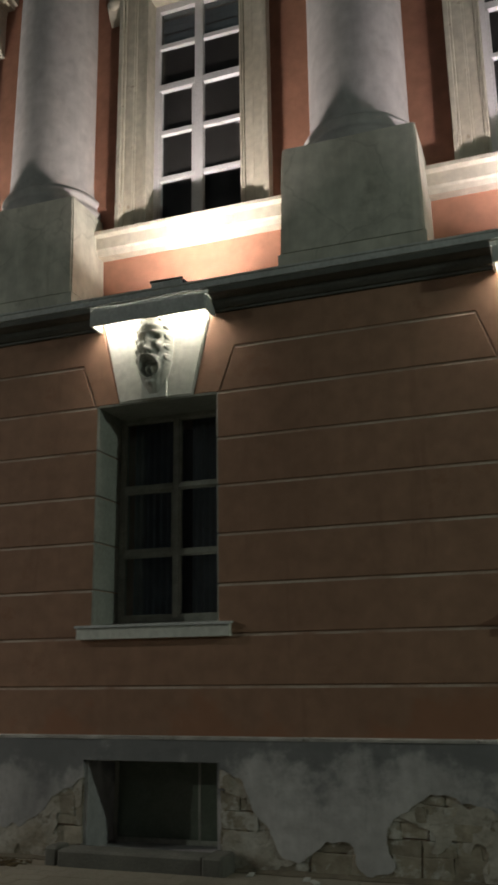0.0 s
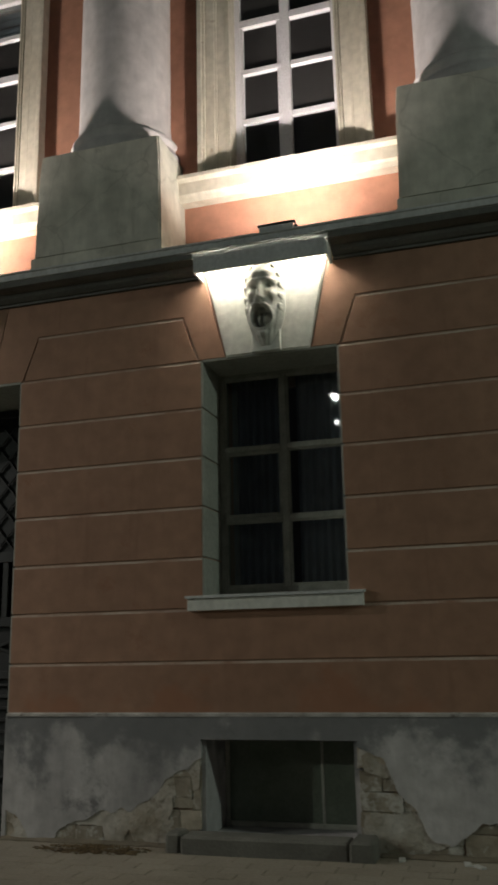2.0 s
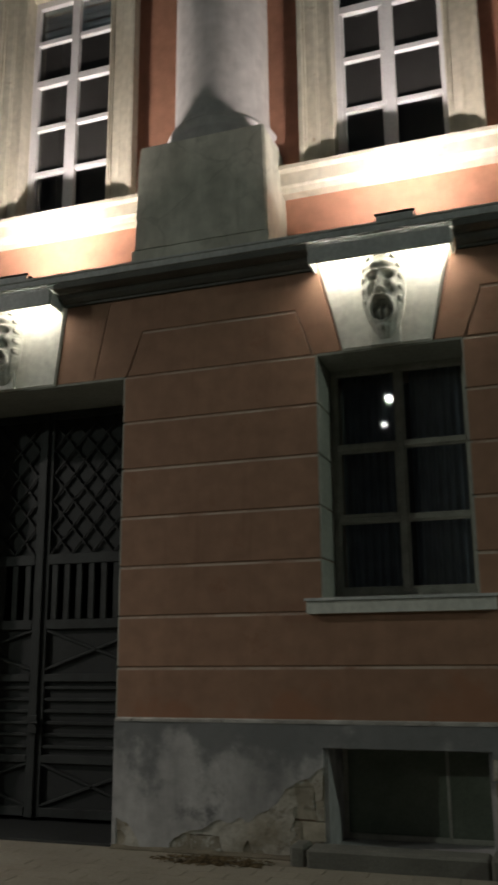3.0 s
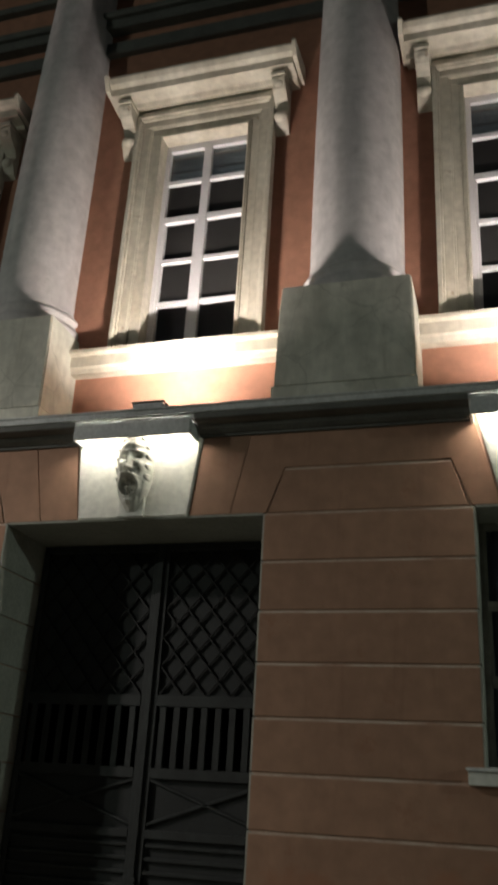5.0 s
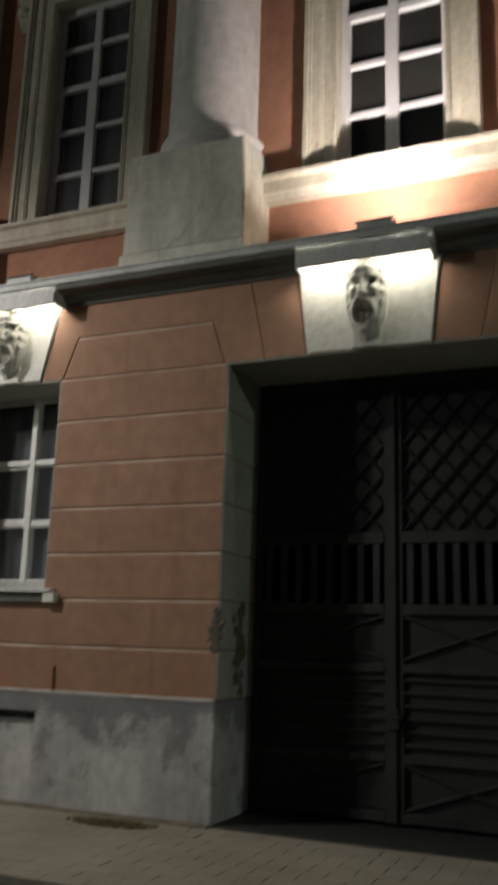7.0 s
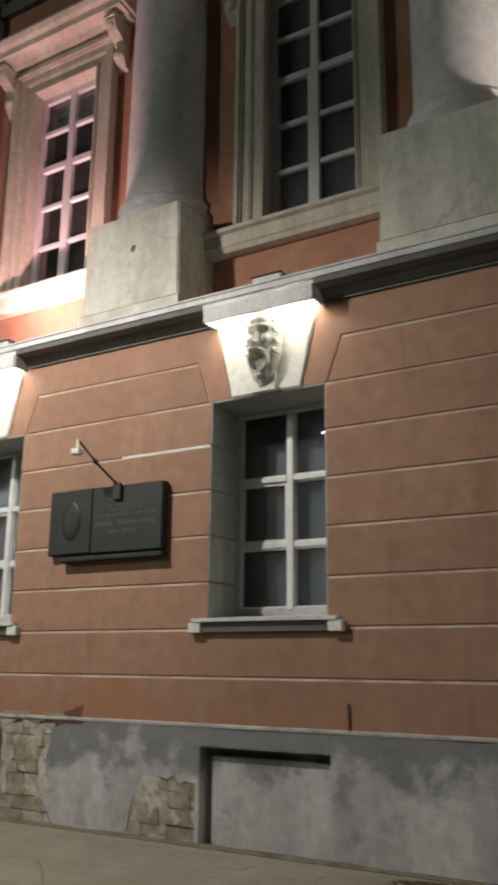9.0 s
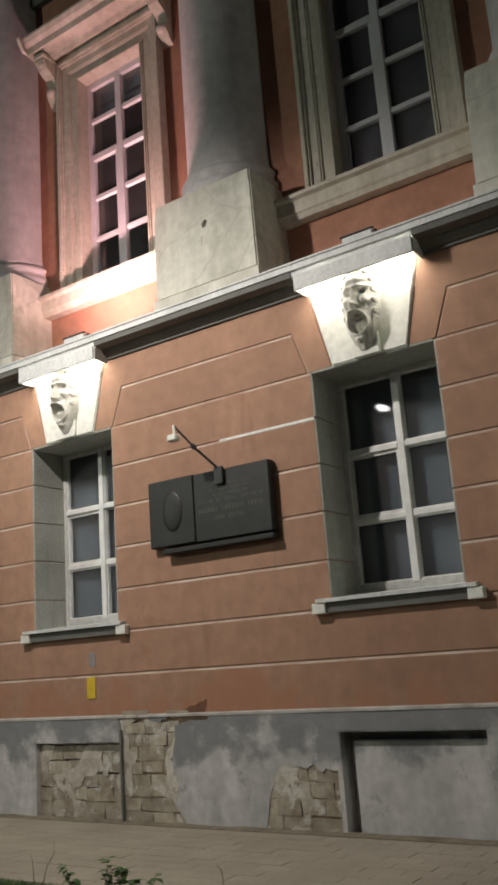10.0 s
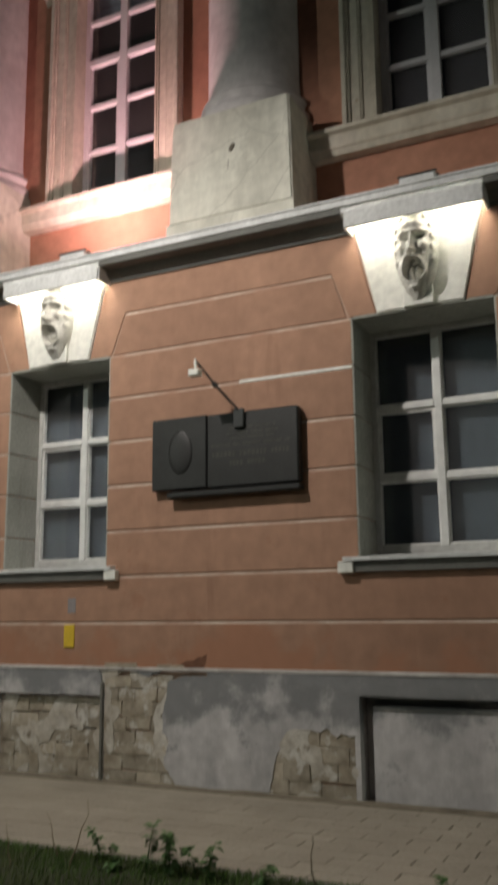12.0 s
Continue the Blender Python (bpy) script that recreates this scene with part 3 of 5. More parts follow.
# sills
for i in (0, 1):
    s = thing("window_sill", "pale stone window sill with a dark metal lip", "window sill", (CENTRE[i], 0, 0), "window sills")
    b = bmesh.new()
    prism(b, [(6.815, 1.75), (6.815, 1.84), (6.84, 1.85), (7.25, 1.875), (7.25, 1.75)], -0.71, 0.71)
    part("slab", b, KEY_WHITE, s)
    b = bmesh.new()
    prism(b, [(6.80, 1.845), (6.80, 1.866), (7.26, 1.90), (7.26, 1.884)], -0.725, 0.725)
    part("metal_lip", b, LEDGE, s)
for i in (3, 4, 5):
    s = thing("window_sill", "dark metal window sill with white end blocks", "window sill", (CENTRE[i], 0, 0), "window sills")
    b = bmesh.new()
    prism(b, [(6.825, 1.735), (6.825, 1.83), (7.25, 1.86), (7.25, 1.735)], -0.625, 0.625)
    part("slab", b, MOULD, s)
    b = bmesh.new()
    prism(b, [(6.79, 1.822), (6.79, 1.852), (7.26, 1.89), (7.26, 1.872)], -0.71, 0.71)
    part("metal_lip", b, LEDGE, s)
    for sx in (-1, 1):
        x0, x1 = sorted((sx * 0.626, sx * 0.755))
        part("end_block", cube(x0, x1, 6.80, 6.868, 1.728, 1.818, 0.006), KEY_WHITE, s, "white painted end block")


# ---- keystones and carved heads ----
def carved_head():
    """A grotesque mask: broad brow, deep eyes, straight nose, wide open mouth, curls round it."""
    def hump(x, z, cx, cz, sx, sz):
        return math.exp(-((x - cx) / sx) ** 2 - ((z - cz) / sz) ** 2)

    curls = [(0.05, 4.625, 0.030), (0.125, 4.585, 0.030)]
    for k in range(4):
        a = k / 3
        curls.append((0.178 + 0.012 * math.sin(a * 3.0), 4.50 - 0.29 * a, 0.028))

    def depth(x, z):
        half = float(np.interp(z, [3.90, 3.97, 4.05, 4.15, 4.3, 4.45, 4.56, 4.62, 4.66], [0.06, 0.11, 0.15, 0.185, 0.20, 0.20, 0.18, 0.14, 0.07]))
        q = 1 - (x / half) ** 2
        if q <= 0:
            return -0.02
        fall = float(np.interp(z, [3.90, 3.98, 4.08, 4.2, 4.5, 4.62, 4.66], [0.05, 0.11, 0.15, 0.165, 0.165, 0.12, 0.06]))
        d, m = fall * q ** 0.45, abs(x)
        # brow, eyes, nose
        d += 0.030 * hump(m, z, 0.045, 4.50, 0.06, 0.035) + 0.048 * hump(m, z, 0.062, 4.435, 0.055, 0.014)
        d -= 0.092 * hump(m, z, 0.066, 4.392, 0.034, 0.024)
        d += 0.028 * hump(m, z, 0.068, 4.385, 0.017, 0.010)
        d += 0.064 * hump(x, z, 0, 4.345, 0.022, 0.085) + 0.060 * hump(x, z, 0, 4.268, 0.032, 0.026)
        d += 0.042 * hump(m, z, 0.034, 4.262, 0.017, 0.016) - 0.040 * hump(m, z, 0.018, 4.238, 0.013, 0.009)
        # cheeks and moustache
        d += 0.042 * hump(m, z, 0.105, 4.315, 0.034, 0.036) - 0.026 * hump(m, z, 0.088, 4.262, 0.018, 0.024)
        d += 0.045 * hump(m, z, 0.045, 4.212 - 0.35 * max(0, m - 0.04), 0.048, 0.013)
        # open mouth with tongue and teeth, then the beard
        e = math.hypot(x / 0.098, (z - 4.115) / 0.088)
        d += 0.030 * math.exp(-((e - 1.12) / 0.12) ** 2)
        if e < 1.04:
            d -= 0.082 * min(1.0, (1.04 - e) / 0.16)
            d += 0.088 * hump(m, z, 0.027, 4.098, 0.019, 0.045) + 0.065 * hump(x, z, 0, 4.185, 0.055, 0.011)
        elif z < 4.18:
            d += 0.005 * math.sin(m * 150 - z * 40) * min(1.0, (e - 1.04) * 3)
        d += 0.030 * hump(x, z, 0, 3.985, 0.045, 0.022) - 0.020 * hump(x, z, 0, 4.008, 0.035, 0.006)
        for cx, cz, cr in curls:
            rr = math.hypot(m - cx, z - cz) / cr
            if rr < 2:
                d += 0.030 * math.exp(-((rr - 0.5) / 0.45) ** 2)  - 0.007 * math.exp(-((rr - 1.3) / 0.22) ** 2)
        return d

    b = bmesh.new()
    nu, nv = 54, 98
    rows = []
    for j in range(nv + 1):
        z = 3.90 + 0.77 * j / nv
        rows.append([b.verts.new(((i / nu - 0.5) * 0.385, 0.04 - depth((i / nu - 0.5) * 0.44, z), z)) for i in range(nu + 1)])
    for low, high in zip(rows, rows[1:]):
        for i in range(nu):
            q = (low[i], low[i + 1], high[i + 1], high[i])
            if any(v.co.y < 0.058 for v in q):
                b.faces.new(q).smooth = True
    bmesh.ops.delete(b, geom=[v for v in b.verts if not v.link_faces], context="VERTS")
    rim = [e for e in b.edges if e.is_boundary]
    back = bmesh.ops.extrude_edge_only(b, edges=rim)["geom"]
    for v in back:
        if isinstance(v, bmesh.types.BMVert):
            v.co.y = 0.075
    bmesh.ops.recalc_face_normals(b, faces=b.faces[:])
    return b


head_mesh = None
for i, c in enumerate(CENTRE):
    top, bot = (0.63, 0.535) if i == 2 else (0.548, 0.362)
    k = thing("keystone", "white painted keystone under the ledge, lit from above", "keystone", (c, 0, 0), "keystones")
    b = bmesh.new()
    prism(b, [(-bot, HEAD - 0.004), (bot, HEAD - 0.004), (top, 4.68), (-top, 4.68)], WALL - 0.02, RECESS + 0.01, axis="y")
    front = [e for e in b.edges if all(abs(v.co.y - (WALL - 0.02)) < 1e-5 for v in e.verts)]
    bmesh.ops.bevel(b, geom=front, offset=0.012, segments=2, affect="EDGES")
    part("face", b, KEY_WHITE, k)
    part("tongue", cube(-0.125, 0.125, WALL - 0.058, WALL - 0.018, HEAD - 0.004, 4.4, 0.006), KEY_WHITE, k)
    if head_mesh is None:
        h = part("carved_head", carved_head(), MASK_WHITE)
        head_mesh = h.data
        h.location = (c, WALL - 0.06, 0)
    else:
        h = new("carved_head", head_mesh)
        h.location = (c, WALL - 0.06, 0)
    tagged(h, "white plaster mask relief on the keystone", "relief", "masks")

# ---- ledge ----
b = bmesh.new()
prism(b, [(7.80, 4.68), (7.80, 4.89), (6.655, 4.845), (6.632, 4.838), (6.632, 4.822), (6.645, 4.816), (6.645, 4.765), (6.672, 4.757), (6.672, 4.715), (6.70, 4.705)], LEFT_END, RIGHT_END)
ledge = part("ledge", b, LEDGE)
tagged(ledge, "grey metal-clad ledge above the ground floor", "ledge", kind="structure")
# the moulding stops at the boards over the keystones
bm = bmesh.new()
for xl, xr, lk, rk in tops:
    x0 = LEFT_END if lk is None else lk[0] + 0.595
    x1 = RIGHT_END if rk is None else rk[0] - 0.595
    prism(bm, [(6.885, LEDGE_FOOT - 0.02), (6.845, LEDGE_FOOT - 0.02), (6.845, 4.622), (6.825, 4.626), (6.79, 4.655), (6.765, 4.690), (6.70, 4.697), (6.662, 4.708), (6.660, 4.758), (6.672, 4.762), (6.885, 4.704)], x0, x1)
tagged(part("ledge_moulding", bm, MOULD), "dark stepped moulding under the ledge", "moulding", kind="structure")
for c in BAYS:
    s = thing("lamp_board", "grey metal lamp housing under the ledge", "lamp", (c, 0, 0), "lamp housings")
    part("cover", cube(-0.575, 0.575, 6.638, 6.66, 4.562, 4.712, 0.004), LEDGE, s)
    for sx in (-1, 1):
        x0, x1 = sorted((sx * 0.562, sx * 0.583))
        part("end_plate", cube(x0, x1, 6.661, 6.86, 4.565, 4.70, 0.004), LEDGE, s)
        x0, x1 = sorted((sx * 0.15, sx * 0.56))
        part("tube", cube(x0, x1, 6.71, 6.76, 4.672, 4.70, 0.004), FLOOD_GLOW, s, "glowing lamp tube")

# floodlight boxes
for c, _, _ in FLOODS + [(-10.55, 0, 0)]:
    lit = c != -10.55
    f = thing("floodlight", "small grey floodlight standing on the ledge" if lit else "small grey floodlight standing on the ledge, unlit", "floodlight", (c, 6.86, 4.845), "floodlights")
    b = bmesh.new()
    box(b, -0.15, 0.15, -0.09, -0.07, 0.02, 0.115, 0.006)
    box(b, -0.15, 0.15, 0.10, 0.12, 0.02, 0.11, 0.006)
    box(b, -0.15, -0.13, -0.07, 0.10, 0.02, 0.11, 0.004)
    box(b, 0.13, 0.15, -0.07, 0.10, 0.02, 0.11, 0.004)
    box(b, -0.13, 0.13, -0.07, 0.10, 0.0, 0.03)
    part("housing", b, LEDGE, f)
    part("rim", cube(-0.165, 0.165, -0.10, -0.066, 0.116, 0.13, 0.004), IRON, f)
    for sx in (-1, 1):
        x0, x1 = sorted((sx * 0.152, sx * 0.166))
        part("bracket", cube(x0, x1, -0.05, 0.09, 0.0, 0.125, 0.003), IRON, f)
    if lit:
        part("lens", cube(-0.125, 0.125, -0.05, 0.09, 0.09, 0.098), FLOOD_GLOW, f, "glowing lens")

# ---- upper wall ----
bm = bmesh.new()
OPEN = 0.57
TOP = 14.2
edge = RIGHT_END
for c in BAYS:
    box(bm, c + OPEN, edge, UPPER, 7.93, 4.9, TOP)
    box(bm, c - OPEN, c + OPEN, UPPER, 7.93, 4.9, 6.02)
    box(bm, c - OPEN, c + OPEN, UPPER, 7.93, 9.04, 12.40)
    box(bm, c - OPEN, c + OPEN, UPPER, 7.93, 13.9, TOP)
    edge = c - OPEN
box(bm, LEFT_END, edge, UPPER, 7.93, 4.9, TOP)
tagged(part("wall_upper", bm, SALMON_UP), "salmon stucco upper wall between columns", "wall", kind="structure")
b = bmesh.new()
prism(b, [(7.74, 5.79), (7.60, 5.79), (7.58, 5.84), (7.56, 5.86), (7.56, 5.99), (7.51, 6.01), (7.51, 6.05), (7.74, 6.07)], LEFT_END, RIGHT_END)
tagged(part("sill_band", b, CREAM), "cream moulded sill band below the upper windows", "moulding", kind="structure")
b = bmesh.new()
for y, z0, z1 in ((7.62, 10.55, 10.75), (7.56, 10.95, 11.10), (7.50, 11.10, 11.2), (7.60, 11.75, 11.85)):
    box(b, LEFT_END, RIGHT_END, y, 7.74, z0, z1, 0.02)
box(b, LEFT_END, RIGHT_END, 6.9, 8.2, TOP, TOP + 0.3, 0.03)
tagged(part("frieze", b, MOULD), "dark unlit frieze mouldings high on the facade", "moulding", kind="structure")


def upper_window(c):
    w = thing("window_6", "tall cream-framed upper window with ten dark panes", "window", (c, 0, 0), kind="structure")
    b = bmesh.new()
    steps = ((0.575, 0.60, 7.668), (0.60, 0.69, 7.680), (0.69, 0.71, 7.660), (0.71, 0.81, 7.650), (0.81, 0.835, 7.622), (0.835, 0.885, 7.595))
    for a, o, y in steps:
        for s in (-1, 1):
            x0, x1 = sorted((s * a, s * o))
            box(b, x0, x1, y, 7.73, 6.055, 9.05 + (a - 0.575), 0.006)
        box(b, -o, o, y, 7.73, 9.05 + (a - 0.575), 9.05 + (o - 0.575), 0.006)
    part("surround", b, CREAM, w)
    b = bmesh.new()
    box(b, -0.574, -0.55, 7.66, 7.86, 6.06, 9.04, 0.004)
    box(b, 0.55, 0.574, 7.66, 7.86, 6.06, 9.04, 0.004)
    box(b, -0.55, 0.55, 7.66, 7.86, 9.02, 9.045, 0.004)
    part("reveal", b, CREAM, w)
    hood = part("hood", bmesh.new(), CREAM, w)
    b = bmesh.new()
    box(b, -0.885, 0.885, 7.64, 7.73, 9.362, 9.45)
    prism(b, [(7.74, 9.45), (7.56, 9.45), (7.53, 9.49), (7.36, 9.51), (7.35, 9.60), (7.30, 9.64), (7.27, 9.70), (7.27, 9.73), (7.74, 9.77)], -1.16, 1.16)
    b.to_mesh(hood.data)
    b.free()
    b = bmesh.new()
    for s in (-1, 1):
        prism(b, [(7.30, 9.55), (7.25, 9.64), (7.22, 9.70), (7.22, 9.73), (7.74, 9.77), (7.74, 9.5)], s * 1.161, s * 1.21)
    part("return", b, CREAM, hood)
    for s in (-1, 1):
        b = bmesh.new()
        prism(b, [(7.74, 9.45), (7.42, 9.45), (7.40, 9.36), (7.46, 9.25), (7.58, 9.17), (7.64, 9.08), (7.60, 9.01), (7.60, 8.94), (7.66, 8.84), (7.72, 8.78), (7.74, 8.78)], s * 0.895, s * 1.05)
        box(b, *sorted((s * 0.885, s * 1.06)), 7.38, 7.73, 9.40, 9.452, 0.006)
        blob(b, (s * 0.97, 7.61, 8.98), (0.085, 0.06, 0.07), 2)
        blob(b, (s * 0.97, 7.47, 9.33), (0.085, 0.065, 0.07), 2)
        part("console", b, CREAM, hood)
    # frame and panes
    b = bmesh.new()
    y0, y1 = 7.85, 7.91
    box(b, -0.55, -0.49, y0, y1, 6.06, 9.02, 0.005)
    box(b, 0.49, 0.55, y0, y1, 6.06, 9.02, 0.005)
    box(b, -0.49, 0.49, y0, y1, 8.93, 9.02, 0.005)
    box(b, -0.49, 0.49, y0, y1, 6.06, 6.17, 0.005)
    part("window_frame", b, FRAME_UP, w)
    part("mullion", cube(-0.05, 0.05, y0 - 0.012, y1, 6.17, 8.93, 0.006), FRAME_UP, w)
    rows = [6.17, 6.74, 7.32, 7.90, 8.45, 8.93]
    for z in rows[1:5]:
        for s in (-1, 1):
            x0, x1 = sorted((s * 0.051, s * 0.489))
            t = 0.042 if z == 7.90 else 0.028
            part("glazing_bar", cube(x0, x1, y0 - (0.008 if z == 7.90 else 0), y1, z - t, z + t, 0.005), FRAME_UP, w)
    b = bmesh.new()
    for z0, z1 in ((6.17, 6.71), (6.77, 7.29), (7.35, 7.855)):
        box(b, -0.488, -0.46, y0 + 0.004, y1, z0, z1)
        box(b, -0.09, -0.052, y0 + 0.004, y1, z0, z1)
    part("casement", b, FRAME_UP, w)
    b = bmesh.new()
    for k in range(5):
        box(b, -0.5, 0.5, 7.97 + 0.012 * (k % 2), 7.975 + 0.012 * (k % 2), 8.52 + 0.1 * k, 8.60 + 0.1 * k)
    part("raised_blind", b, BLIND, w, "raised pale blind behind the top panes")
    for z0, z1 in zip(rows, rows[1:]):
        for s in (-1, 1):
            x0, x1 = sorted((s * 0.05, s * 0.49))
            p = part("pane", cube(x0, x1, 7.885, 7.891, z0 + 0.02, z1 - 0.02), GLASS, w)
            p.visible_shadow = False
    return w


first = upper_window(BAYS[0])
for i, c in enumerate(BAYS[1:]):
    w = copy_thing(first, pose(c, 0, 0))
    w.name = "window_%d" % (7 + i)
    if i == 2:
        # added panel: its colour replaces the panes' reflection and dim interior
        part("net_curtain", cube(-0.54, 0.54, 7.95, 7.955, 6.1, 9.0), PANE_TONE, w, "added near-black panel behind the panes")
        w["label"] = "tall cream-framed upper window with ten dark panes, unlit"
# attic windows
attic = thing("window_12", "small dark attic window high in the wall", "window", (BAYS[0], 0, 0), kind="structure")
b = bmesh.new()
for x0, x1, z0, z1 in ((-0.57, -0.5, 12.4, 13.9), (0.5, 0.57, 12.4, 13.9), (-0.5, 0.5, 13.83, 13.9), (-0.5, 0.5, 12.4, 12.47), (-0.04, 0.04, 12.47, 13.83), (-0.5, -0.04, 13.1, 13.16), (0.04, 0.5, 13.1, 13.16)):
    box(b, x0, x1, 7.8, 7.86, z0, z1)
part("window_frame", b, FRAME_UP, attic)
part("window_sill", cube(-0.72, 0.72, 7.6, 7.73, 12.3, 12.4, 0.01), CREAM, attic)
p = part("pane", cube(-0.5, 0.5, 7.835, 7.84, 12.47, 13.83), GLASS, attic)
p.visible_shadow = False
for i, c in enumerate(BAYS[1:]):
    w = copy_thing(attic, pose(c, 0, 0))
    w.name = "window_%d" % (13 + i)


# ---- columns on pedestals ----
def column():
    c = thing("column", "tall whitewashed half column on a weathered square pedestal", "column", (0, 0, 0), "columns")
    b = bmesh.new()
    box(b, -0.63, 0.63, 7.11, UPPER, 5.15, 5.19)
    prism(b, [(-0.68, 4.84), (0.68, 4.84), (0.68, 5.16), (-0.68, 5.16)], 7.05, UPPER + 0.02, axis="y")
    part("footing", b, PEDESTAL, c)
    b = bmesh.new()
    v0 = [b.verts.new(p) for p in ((-0.663, 7.07, 5.178), (0.663, 7.07, 5.178), (0.663, UPPER + 0.02, 5.178), (-0.663, UPPER + 0.02, 5.178))]
    v1 = [b.verts.new(p) for p in ((-0.645, 7.08, 6.05), (0.645, 7.08, 6.05), (0.645, UPPER + 0.02, 6.05), (-0.645, UPPER + 0.02, 6.05))]
    v2 = [b.verts.new(p) for p in ((-0.63, 7.086, 6.26), (0.63, 7.086, 6.26), (0.625, UPPER + 0.02, 6.26), (-0.625, UPPER + 0.02, 6.26))]
    for lo, hi in ((v0, v1), (v1, v2)):
        for k in range(4):
            b.faces.new((lo[k], lo[(k + 1) % 4], hi[(k + 1) % 4], hi[k]))
    b.faces.new(v0[::-1])
    b.faces.new(v2)
    bmesh.ops.bevel(b, geom=[e for e in b.edges if abs(e.verts[0].co.z - e.verts[1].co.z) > 0.1 and e.verts[0].co.y < 7.3], offset=0.015, segments=2, affect="EDGES")
    part("pedestal", b, PEDESTAL, c)
    b = bmesh.new()
    torus = [(0.57, 6.262), (0.595, 6.30), (0.60, 6.34), (0.59, 6.385), (0.565, 6.41), (0.555, 6.43), (0.55, 6.46), (0.57, 6.48), (0.575, 6.51), (0.56, 6.54), (0.525, 6.56)]
    lathe(b, torus, 48, 0, UPPER)
    part("base", b, COLUMN, c)
    b = bmesh.new()
    shaft = [(0.525, 6.561), (0.505, 6.62), (0.498, 6.75), (0.495, 7.5), (0.49, 8.5), (0.478, 9.5), (0.455, 10.6), (0.43, 11.6), (0.42, 12.0)]
    lathe(b, shaft, 64, 0, UPPER)
    part("shaft", b, COLUMN, c)
    b = bmesh.new()
    lathe(b, [(0.42, 12.0), (0.46, 12.03), (0.46, 12.08), (0.43, 12.1), (0.44, 12.3), (0.55, 12.45), (0.56, 12.5)], 48, 0, UPPER)
    box(b, -0.6, 0.6, 7.1, UPPER + 0.02, 12.5, 12.65, 0.01)
    part("capital", b, COLUMN, c)
    return c


first = column()
first.location.x = COLUMNS[0]
for x in COLUMNS[1:]:
    copy_thing(first, pose(x, 0, 0))

b = bmesh.new()
blob(b, (-12.42, 7.085, 5.83), (0.030, 0.025, 0.042), 2, (0.3, 0.4, 0.1))
blob(b, (-12.40, 7.085, 5.86), (0.03, 0.02, 0.022), 2, (0.1, 0.8, 0.3))
blob(b, (-12.455, 7.078, 5.66), (0.004, 0.004, 0.09), 2, (0, 0.08, 0))
tagged(part("fixing_hole", b, MORTAR), "dark chipped fixing hole in the pedestal face", "hole")

# broken plaster on the gate jamb
b = bmesh.new()
chip_rng = random.Random(9)
for z, reach in ((1.08, 0.06), (1.2, 0.12), (1.32, 0.17), (1.44, 0.20), (1.55, 0.16), (1.68, 0.10)):
    for _ in range(5):
        blob(b, (GATE_LEFT + 0.007 + chip_rng.uniform(-0.01, 0.012), 7.42 - reach * chip_rng.uniform(0.2, 1.6), z + chip_rng.uniform(-0.08, 0.08)), (0.022, reach * 0.55, chip_rng.uniform(0.05, 0.09)), 1, (chip_rng.uniform(0, 3), 0, 0))
for _ in range(120):
    up = chip_rng.gauss(0, 0.075)
    blob(b, (GATE_LEFT - 0.017 + chip_rng.gauss(0, 0.028) * (1 - abs(up) * 3), WALL + 0.003, 1.50 + up), (chip_rng.uniform(0.016, 0.036), 0.007, chip_rng.uniform(0.016, 0.036)), 1, (0, chip_rng.uniform(0, 3), 0))
tagged(part("jamb_damage", b, MORTAR), "brown broken plaster patch on the gate jamb", "damage", kind="structure")

